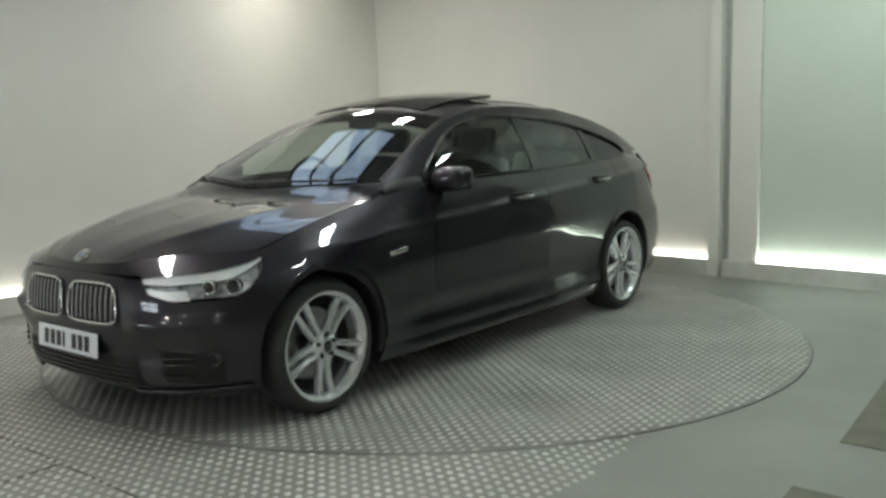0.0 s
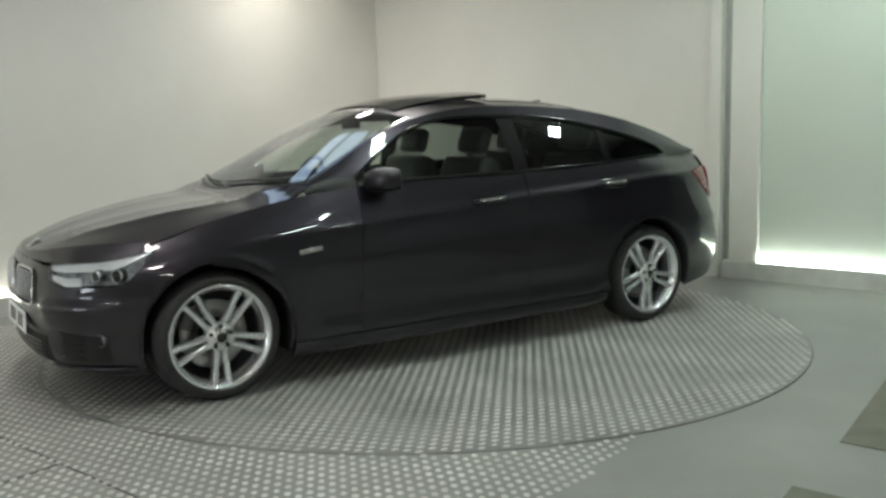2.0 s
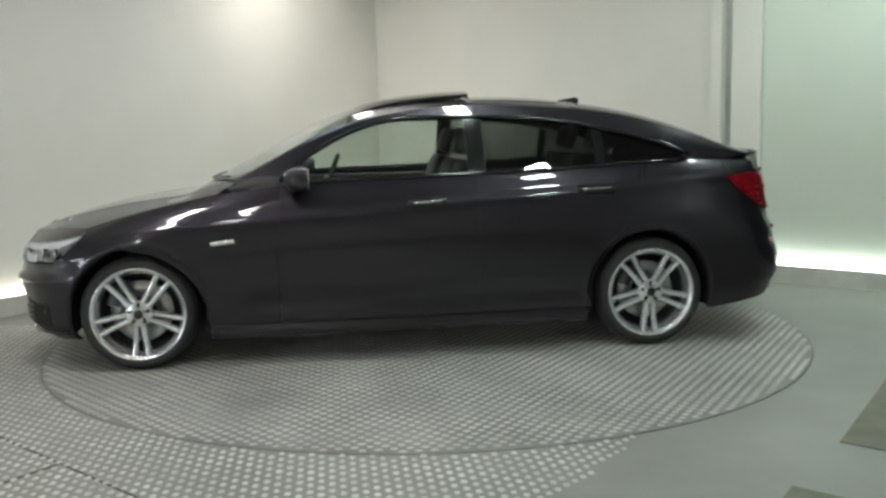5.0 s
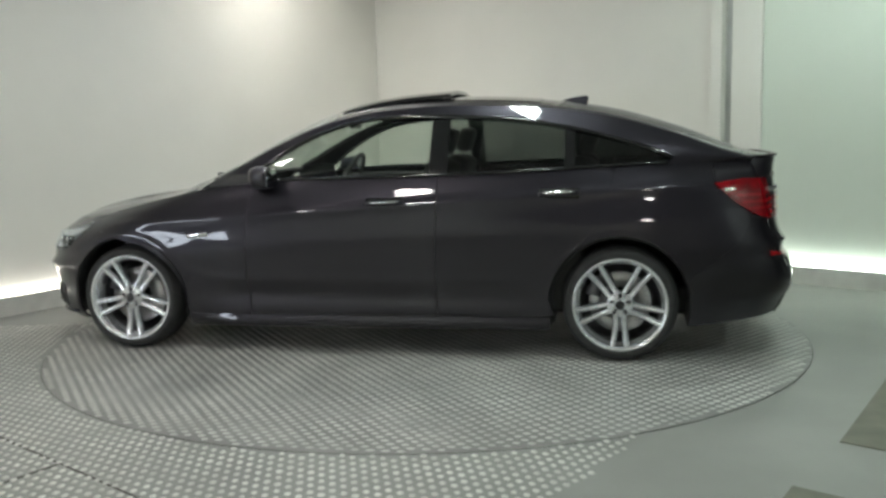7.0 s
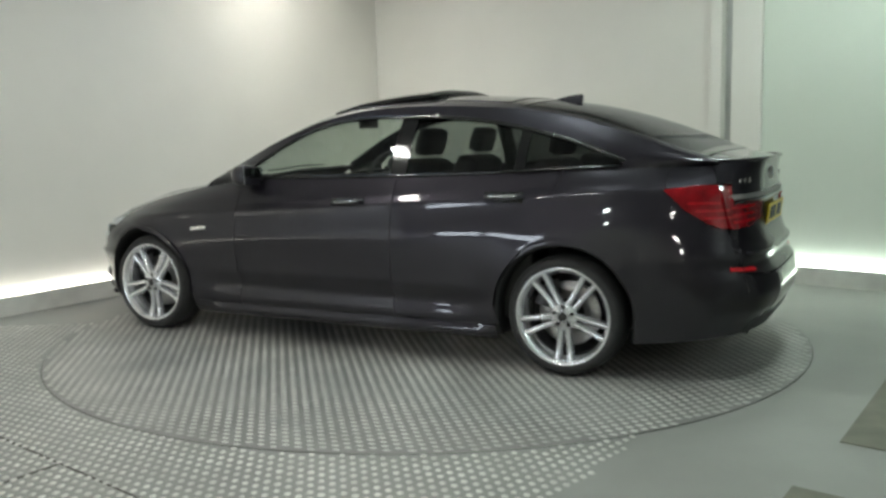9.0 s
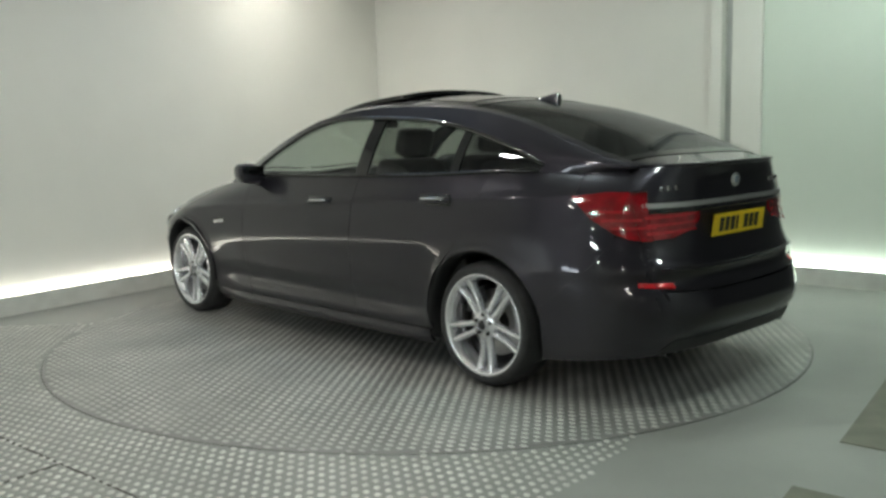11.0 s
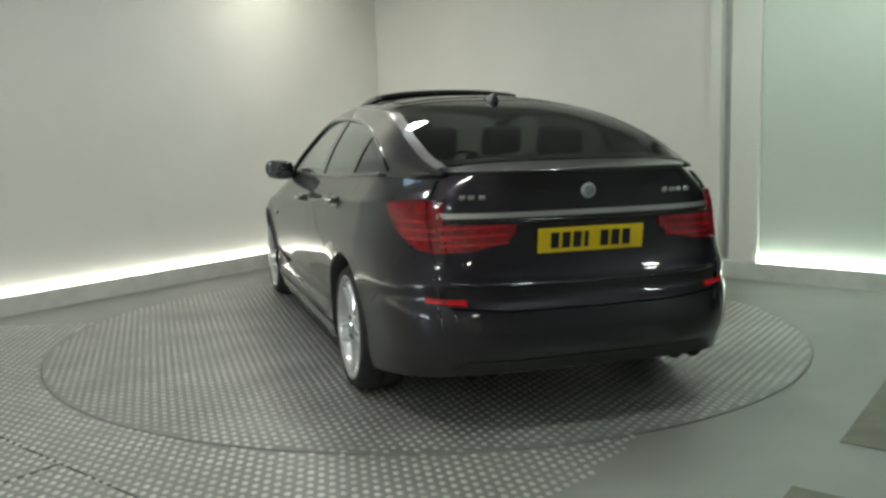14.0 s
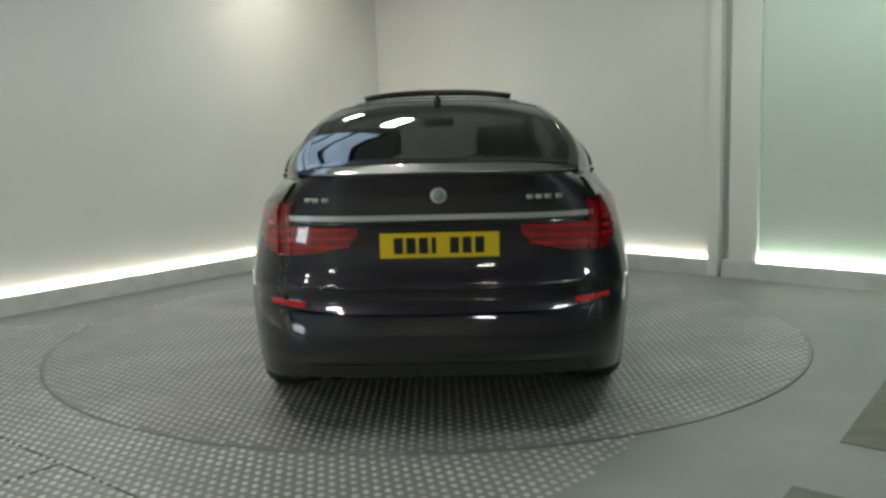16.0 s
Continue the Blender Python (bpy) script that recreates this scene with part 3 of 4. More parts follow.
def front_details(car):
    # kidney grilles
    for s in (1, -1):
        y0, y1, z0, z1 = 0.03, 0.385, 0.520, 0.698
        ring = []
        for k in range(40):
            a = 2 * math.pi * k / 40
            c, d = math.cos(a), math.sin(a)
            u = math.copysign(abs(c) ** 0.42, c)
            v = math.copysign(abs(d) ** 0.42, d)
            ring.append(((y0 + y1) / 2 + (y1 - y0) / 2 * u * (1 - 0.06 * v), (z0 + z1) / 2 + (z1 - z0) / 2 * v))
        P = proud(low, 0.010)
        pts = [P(*fy(s * y, z)) for y, z in ring]
        g = part("kidney_grille", tube(pts + pts[:2], 0.0065), CHROME, car, "chrome kidney grille surround")
        bm = bmesh.new()
        c = bm.verts.new(proud(low, 0.004)(*fy(s * (y0 + y1) / 2, (z0 + z1) / 2)))
        rim = [bm.verts.new(proud(low, 0.005)(*fy(s * y, z))) for y, z in ring]
        for a, b in zip(rim, rim[1:] + rim[:1]):
            bm.faces.new((c, a, b))
        part("grille_backing", bm, GRILLE_DARK, g)
        for k in range(9):
            y = y0 + 0.03 + (y1 - y0 - 0.06) * k / 8
            bm = tube([proud(low, 0.009)(*fy(s * y, z0 + 0.014 + (z1 - z0 - 0.028) * i / 6)) for i in range(7)], 0.0030, 6)
            part("grille_slat", bm, SATIN_METAL, g)
    # headlamps: dark housing, two round projectors with rings, clear lens
    for s in (1, -1):
        head = empty_part("headlight", car, "clear-lens headlight with twin round projectors")
        B = [low(*p) for p in (fy(0.55, 0.664), fy(0.65, 0.636), ax(2.03, 0.647), ax(1.977, 0.679), ax(1.925, 0.722), ax(1.875, 0.762), ax(1.825, 0.798))]
        T = [low(*p) for p in (fy(0.495, 0.730), fy(0.60, 0.742), ax(2.10, 0.752), ax(2.02, 0.764), ax(1.95, 0.776), ax(1.885, 0.790), ax(1.818, 0.812))]
        if s < 0:
            B, T = [Vector((p.x, -p.y, p.z)) for p in B], [Vector((p.x, -p.y, p.z)) for p in T]
        rr = coons(None, B, T, n=20, m=8)
        part("lens", grid_mesh([[p + Vector((0.012, s * 0.008, 0.004)) for p in r] for r in rr], flip=outwards(rr), roll=0.02), LENS, head)
        part("housing", grid_mesh([[p + Vector((-0.030, -s * 0.02, 0)) for p in r] for r in rr], flip=outwards(rr), roll=0.0), HOUSING, head, "silver reflector housing")
        for x, z, r in ((2.115, 0.692, 0.028), (2.03, 0.692, 0.033)):
            c = low(*ax(x, z))
            c = Vector((c.x - 0.012, s * (c.y - 0.012), c.z))
            bm = lathe([(r, -0.03), (r * 1.08, 0.004), (r * 0.9, 0.008), (r * 0.82, -0.006), (r * 0.6, 0.006), (r * 0.3, 0.013), (0.0005, 0.015)], 24, "x", (0, 0, 0))
            bmesh.ops.transform(bm, matrix=Matrix.Translation(c) @ Matrix.Rotation(radians(s * 28), 4, "Z"), verts=bm.verts)
            pr = part("projector", bm, GLOSS_BLACK, head, "dark round projector")
            ringp = [Matrix.Translation(c) @ Matrix.Rotation(radians(s * 28), 4, "Z") @ Vector((0.008, r * math.cos(a), r * math.sin(a))) for a in [2 * math.pi * k / 24 for k in range(26)]]
            part("ring", tube(ringp, 0.0048, 6), CHROME, pr)
        inside = Vector((-0.006, -s * 0.006, 0))
        brow = [[q + inside for q in r[5:9]] for r in rr]
        part("light_brow", grid_mesh(brow, flip=outwards(brow), roll=0.012, gap=0), BROW, head, "bright silver brow over the projectors")
        heel = [[q + inside for q in r[0:4]] for r in rr[0:7]]
        part("light_heel", grid_mesh(heel, flip=outwards(heel), roll=0.012, gap=0), BROW, head, "bright inner reflector")
        for i in (8, 17):
            part("divider", tube([rr[i][0] + 2 * inside, rr[i + 1][4] + 2 * inside, rr[i + 1][8] + 2 * inside], 0.004, 6), BLACK_TRIM, head)
        # brow above the lens and filler up to the bonnet
        U = [top(2.280 - 0.13 * f ** 2.2 - 0.298 * max(0, f - 0.55) ** 1.4 / 0.3, s * (shoulder(min(2.2, 2.280 - 0.13 * f ** 2.2 - 0.298 * max(0, f - 0.55) ** 1.4 / 0.3)).y) * f) for f in (0.6, 0.7, 0.8, 0.9, 1.0)]
        fill = coons(None, T, U + [shoulder(1.825) if s > 0 else Vector((shoulder(1.825).x, -shoulder(1.825).y, shoulder(1.825).z))], n=16, m=3)
        part("headlight_brow", grid_mesh(fill, flip=outwards(fill), roll=0.004, gap=0), PAINT, car)
    # lower intake, fog lamps, splitter, badge, number plate
    P = proud(low, 0.004)
    inta = coons(P, [fy(0.50 - k / 10, 0.235) for k in range(11)], [fy(0.46 - 0.92 * k / 10, 0.372) for k in range(11)], n=24, m=5)
    g = skin("lower_intake", inta, GRILLE_DARK, car, "black lower air intake")[0]
    for k in range(5):
        z = 0.25 + 0.022 * k
        part("intake_slat", tube([proud(low, 0.008)(*fy(0.47 - 0.94 * i / 14, z)) for i in range(15)], 0.004, 6), GLOSS_BLACK, g)
    for s in (1, -1):
        duct = coons(P, [fy(s * (0.60 + 0.025 * k), 0.265) for k in range(9)], [fy(s * (0.585 + 0.0265 * k), 0.415 - 0.004 * k) for k in range(9)], n=14, m=5)
        d = skin("side_duct", duct, GRILLE_DARK, car, "black side duct")[0]
        for k in range(4):
            part("duct_slat", tube([proud(low, 0.008)(*fy(s * (0.60 + 0.014 * i), 0.29 + 0.03 * k)) for i in range(9)], 0.004, 6), GLOSS_BLACK, d)
        c = low(*fy(s * 0.775, 0.375))
        bm = lathe([(0.030, -0.03), (0.033, 0.006), (0.028, 0.009), (0.024, -0.004), (0.013, 0.001), (0.0005, 0.003)], 24, "x")
        bmesh.ops.transform(bm, matrix=Matrix.Translation(c) @ Matrix.Rotation(radians(s * 32), 4, "Z"), verts=bm.verts)
        part("fog_lamp", bm, ALLOY_DARK, car, "small round fog lamp")
        part("splitter", tube([proud(low, 0.012)(*fy(s * (0.42 + 0.052 * i), 0.222 + 0.002 * i)) for i in range(9)], 0.010, 6), PAINT, car)
    m = Matrix.Translation(low(*fy(0, 0.43)) + Vector((0.010, 0.0, -0.018))) @ Matrix.Rotation(radians(90), 4, "Z") @ Matrix.Rotation(radians(86), 4, "X")
    number_plate(car, m, PLATE_WHITE, "white number plate with dark bars")
    bm = lathe([(0.0005, 0.010), (0.03, 0.010), (0.034, 0.006), (0.041, 0.008), (0.043, 0.0)], 28, "z")
    q = top(2.238, 0)
    bmesh.ops.transform(bm, matrix=Matrix.Translation(q) @ Matrix.Rotation(radians(38), 4, "Y"), verts=bm.verts)
    part("bonnet_badge", bm, CHROME, car, "round chrome badge")
    bm = lathe([(0.0005, 0.0115), (0.024, 0.0112), (0.026, 0.009)], 24, "z")
    bmesh.ops.transform(bm, matrix=Matrix.Translation(q) @ Matrix.Rotation(radians(38), 4, "Y"), verts=bm.verts)
    part("badge_face", bm, BADGE, car)


def empty_part(name, parent, label=""):
    ob = new(name)
    ob.empty_display_size = 0.05
    ob.parent = parent
    if label:
        ob["label"] = label
    return ob


def plate(bm, w, h):
    box(bm, 0, 0, 0, w, h, 0.006, 0.002)


def number_plate(car, m, mat, label):
    bm = bmesh.new()
    plate(bm, 0.522, 0.112)
    bmesh.ops.transform(bm, matrix=m, verts=bm.verts)
    p = part("number_plate", bm, mat, car, label, smooth=False)
    for k, x in enumerate((-0.19, -0.135, -0.08, -0.035, 0.055, 0.11, 0.165)):
        bm = bmesh.new()
        w = 0.02 if k == 3 else 0.040
        box(bm, x + 0.01, 0, 0.004, w, 0.072, 0.002, 0.0005)
        bmesh.ops.transform(bm, matrix=m, verts=bm.verts)
        part("bar", bm, PLATE_INK, p, smooth=False)
    return p


def rear_details(car):
    # tailgate face
    mir = lambda c: [(6 - p[0], p[1]) for p in c]
    b = [ry(0.675, 0.592), ry(0.4, 0.572), ry(0, 0.567)]
    b = b + mir(b[:-1])[::-1]
    t = [ry(0.625, 1.158), ry(0.40, 1.162), ry(0, 1.163)]
    t = t + mir(t[:-1])[::-1]
    l = [b[0], ry(0.70, 0.70), ry(0.705, 0.80), ry(0.70, 1.0), ry(0.675, 1.09), t[0]]
    gate = skin("tailgate", coons(low, b, t, l, mir(l), 44, 26), PAINT, car, "dark metallic tailgate")[0]
    # the lip above
    lip = [low(*ry(0.608 * f, 1.166)) + Vector((0, 0, 0.003)) for f in [k / 12 for k in range(-12, 13)]]
    part("tail_lip", tube(lip, [0.003 + 0.009 * (1 - abs(k / 12) ** 5) for k in range(-12, 13)]), PAINT, gate)
    # chrome strip over lamps and plate
    strip = coons(proud(low, 0.010), [ry(0.68 - 1.36 * k / 20, 0.970) for k in range(21)], [ry(0.68 - 1.36 * k / 20, 0.993) for k in range(21)], n=30, m=3)
    skin("chrome_strip", strip, STRIP, gate, "chrome strip above the number plate", gap=0)
    part("shadow_line", tube([proud(low, 0.006)(*ry(0.66 - 1.32 * k / 20, 0.952)) for k in range(21)], 0.010, 6), GLOSS_BLACK, gate)
    part("body_crease", tube([proud(low, -0.002)(*ry(0.66 - 1.32 * k / 20, 0.690 - 0.02 * (1 - (2 * k / 20 - 1) ** 2))) for k in range(21)], 0.012, 6), PAINT, gate)
    # lamps
    P = proud(low, 0.010)
    for s in (1, -1):
        f = (lambda c: c) if s > 0 else mir
        o = coons(P, f([ax(-2.27, 0.850), ax(-2.33, 0.825), ax(-2.40, 0.815), ry(0.712, 0.815)]),
                  f([ax(-2.05, 1.025), ax(-2.2, 1.045), ax(-2.36, 1.045), ry(0.705, 1.04)]),
                  f([ax(-2.27, 0.850), ax(-2.155, 0.925), ax(-2.05, 1.025)]), None, 16, 10)
        lamp = skin("tail_light", o, RED_LENS, car, "red wraparound tail light")[0]
        i_ = coons(P, f([ry(0.695, 0.818), ry(0.55, 0.825), ry(0.42, 0.855), ry(0.36, 0.90)]),
                   f([ry(0.695, 0.962), ry(0.55, 0.960), ry(0.42, 0.957), ry(0.355, 0.945)]), None, None, 16, 10)
        inner = skin("tailgate_light", i_, RED_LENS, gate, "red light on the tailgate")[0]
        P2 = proud(low, 0.014)
        for k in range(3):
            z = 0.850 + 0.038 * k
            w = coons(P2, f([ry(0.68 - 0.036 * i, z - 0.008 + 0.0016 * i) for i in range(9)]), f([ry(0.68 - 0.036 * i, z + 0.008 + 0.0010 * i) for i in range(9)]), n=10, m=2)
            skin("light_bar", w, RED_BRIGHT, inner, roll=0.006)
            w = coons(P2, f([ax(-2.25 + 0.04 * k - 0.018 * i, z + 0.022) for i in range(9)]), f([ax(-2.25 + 0.04 * k - 0.018 * i, z + 0.036) for i in range(9)]), n=10, m=2)
            skin("light_bar", w, RED_BRIGHT, lamp, roll=0.006)
        r_ = coons(proud(low, 0.008), f([ax(-2.385, 0.602), ry(0.70, 0.598), ry(0.60, 0.594)]), f([ax(-2.38, 0.632), ry(0.70, 0.627), ry(0.595, 0.620)]), n=12, m=2)
        skin("bumper_reflector", r_, REFLECTOR, car, "red bumper reflector")
        c = low(*ry(0.56, 0.255))
        part("exhaust_tip", lathe([(0.036, 0.12), (0.045, 0.0), (0.048, -0.005), (0.049, 0.0), (0.047, 0.12)], 24, "x", (c.x + 0.01, s * 0.57, 0.297)), ALLOY_DARK, car, "round steel exhaust tip")
        part("exhaust_tip", lathe([(0.036, 0.12), (0.045, 0.0), (0.048, -0.005), (0.049, 0.0), (0.047, 0.12)], 24, "x", (c.x + 0.015, s * 0.47, 0.297)), ALLOY_DARK, car, "round steel exhaust tip")
        y = [0.50, 0.545, 0.58] if s > 0 else [-0.40, -0.44, -0.48, -0.53]
        for q in y:
            bm = bmesh.new()
            box(bm, *(low(*ry(q, 1.062)) + Vector((-0.003, 0, 0))), 0.006, 0.03, 0.022, 0.002)
            part("script_bar", bm, CHROME, gate)
    # black lower insert
    ins = coons(proud(low, 0.004), [ry(0.66 - 1.32 * k / 12, 0.282) for k in range(13)], [ry(0.60 - 1.2 * k / 12, 0.345) for k in range(13)], n=24, m=4)
    skin("diffuser", ins, BLACK_TRIM, car, "black plastic diffuser")
    m = Matrix.Translation((-2.484, 0.0, 0.862)) @ Matrix.Rotation(radians(-90), 4, "Z") @ Matrix.Rotation(radians(97), 4, "X")
    number_plate(gate, m, PLATE_YELLOW, "yellow number plate with dark bars")
    c = low(*ry(0, 1.077))
    part("tailgate_badge", lathe([(0.0005, -0.012), (0.025, -0.012), (0.028, -0.008), (0.033, -0.010), (0.036, 0.0)], 28, "x", (c.x, 0, 1.077)), SATIN_METAL, gate, "round chrome badge")
    part("badge_face", lathe([(0.0005, -0.0140), (0.022, -0.0135), (0.024, -0.010)], 24, "x", (c.x, 0, 1.077)), BADGE, gate)


def mirrors_roof(car):
    for s in (1, -1):
        bm = bmesh.new()
        bmesh.ops.create_uvsphere(bm, u_segments=24, v_segments=14, radius=1)
        for v in bm.verts:
            x, y, z = v.co
            x = math.copysign(abs(x) ** 0.8, x)
            z = math.copysign(abs(z) ** 0.75, z)
            y = math.copysign(abs(y) ** 0.7, y)
            v.co = Vector((0.58 + 0.075 * x + (0.015 if x > 0 else 0.0) - 0.02 * y, s * (0.965 + 0.108 * y), 1.092 + 0.070 * z + 0.010 * y))
            if v.co.x < 0.53:
                v.co.x = 0.53
        bmesh.ops.recalc_face_normals(bm, faces=bm.faces)
        w = part("wing_mirror", bm, PAINT, car, "body-coloured wing mirror")
        bm = bmesh.new()
        box(bm, 0.527, s * 0.97, 1.092, 0.006, 0.175, 0.105, 0.002)
        part("mirror_glass", bm, MIRROR, w)
        part("mirror_arm", tube([(0.61, s * 0.85, 1.05), (0.60, s * 0.90, 1.045), (0.59, s * 0.95, 1.05)], [0.026, 0.022, 0.026]), BLACK_TRIM, w)
    # tilted glass sunroof
    rr = []
    for k in range(15):
        x = 0.22 - 0.70 * k / 14
        rr.append([top(x, 0.475 * f) + Vector((0, 0, 0.010 + 0.034 * k / 14)) for f in [j / 8 for j in range(-8, 9)]])
    skin("sunroof", rr, GLOSS_BLACK, car, "dark glass sunroof tilted up at its rear", roll=0.022)
    rr = [[top(-0.50 - 0.55 * k / 10, 0.475 * f) + Vector((0, 0, 0.004)) for f in [j / 8 for j in range(-8, 9)]] for k in range(11)]
    skin("rear_roof_glass", rr, GLOSS_BLACK, car, "dark rear roof glass", roll=0.006)
    # shark fin
    bm = bmesh.new()
    n = 12
    rings = []
    for k in range(n + 1):
        t = k / n
        x = -1.13 - 0.19 * t
        h = 0.062 * (t ** 0.8) * (1 if t < 0.93 else 0.72)
        w = 0.028 * (1 - 0.25 * t) * (0.25 + 0.75 * min(1, 4 * t))
        z = spl(x, CENTRE_Z) - 0.004
        rings.append([bm.verts.new((x + (0.0 if z_ == 0 else -0.012 * z_), y, z + h * z_)) for y, z_ in ((w, 0), (w * 0.7, 0.5), (w * 0.2, 1.0), (-w * 0.2, 1.0), (-w * 0.7, 0.5), (-w, 0))])
    for a, b in zip(rings, rings[1:]):
        for k in range(5):
            bm.faces.new((a[k], b[k], b[k + 1], a[k + 1]))
    bm.faces.new(rings[-1])
    bmesh.ops.recalc_face_normals(bm, faces=bm.faces)
    part("roof_aerial", bm, PAINT, car, "shark-fin roof aerial")
    # wipers
    for y0, y1 in ((0.10, 0.66), (-0.55, 0.02)):
        pts = [top(1.175 - 0.22 * (y / 0.75) ** 2, y) + Vector((0.0, 0, 0.016)) for y in [y0 + (y1 - y0) * k / 10 for k in range(11)]]
        part("wiper", tube(pts, 0.007, 6), BLACK_TRIM, car, "black windscreen wiper")


def cabin(car):
    # under-tray and unseen inner boxes, added to block light and keep the body dark inside
    bm = bmesh.new()
    box(bm, 0, 0, 0.235, 2.28, 1.70, 0.10, 0.02)
    box(bm, -0.1, 0, 0.27, 4.2, 1.0, 0.14, 0.02)
    box(bm, -2.12, 0, 0.33, 0.5, 1.40, 0.16, 0.02)
    box(bm, 2.02, 0, 0.32, 0.3, 1.15, 0.16, 0.02)
    part("under_tray", bm, BLACK_TRIM, car, "black under tray")
    bm = bmesh.new()
    box(bm, 1.55, 0, 0.55, 1.1, 1.02, 0.40, 0.03)
    part("front_light_block", bm, CARPET, car)
    bm = bmesh.new()
    box(bm, -1.85, 0, 0.62, 0.9, 1.05, 0.55, 0.03)
    part("rear_light_block", bm, CARPET, car)
    for s in (1, -1):
        bm = bmesh.new()
        box(bm, -0.35, s * 0.80, 0.66, 1.95, 0.06, 0.76, 0.02)
        part("door_lining", bm, LEATHER, car, "black door lining")
    bm = bmesh.new()
    box(bm, 0.78, 0, 0.86, 0.40, 1.50, 0.26, 0.06)
    box(bm, 0.40, 0, 0.66, 0.6, 0.26, 0.36, 0.03)
    part("dashboard", bm, LEATHER, car, "black dashboard")
    bm = bmesh.new()
    box(bm, -2.02, 0, 1.06, 0.42, 1.20, 0.03, 0.01)
    part("parcel_shelf", bm, CARPET, car)
    sw = []
    for k in range(34):
        a = 2 * math.pi * k / 32
        sw.append(Matrix.Translation((0.42, -0.38, 1.02)) @ Matrix.Rotation(radians(-24), 4, "Y") @ Vector((0, 0.185 * math.cos(a), 0.185 * math.sin(a))))
    w = part("steering_wheel", tube(sw, 0.016), LEATHER, car, "black steering wheel")
    bm = bmesh.new()
    box(bm, 0.43, -0.38, 1.01, 0.05, 0.32, 0.07, 0.02)
    part("spoke_hub", bm, LEATHER, w)
    bm = bmesh.new()
    box(bm, 0.27, 0, 1.41, 0.03, 0.22, 0.065, 0.012)
    part("rear_view_mirror", bm, BLACK_TRIM, car, "black rear-view mirror")
    for x, ys, sc in ((-0.12, (0.38, -0.38), 1.0), (-1.02, (0.38, -0.38), 0.95)):
        for y in ys:
            seat = empty_part("seat", car, "black leather seat with headrest")
            bm = bmesh.new()
            box(bm, x + 0.12, y, 0.58, 0.52, 0.52, 0.18, 0.06)
            part("cushion", bm, LEATHER, seat)
            bm = bmesh.new()
            tilt = Matrix.Translation((x - 0.14, y, 0.64)) @ Matrix.Rotation(radians(-18), 4, "Y")
            box(bm, 0, 0, 0.27, 0.16, 0.50, 0.58, 0.06, tilt)
            part("backrest", bm, LEATHER, seat)
            bm = bmesh.new()
            box(bm, 0.02, 0, 0.67, 0.10, 0.27, 0.18, 0.045, tilt)
            part("headrest", bm, LEATHER, seat)


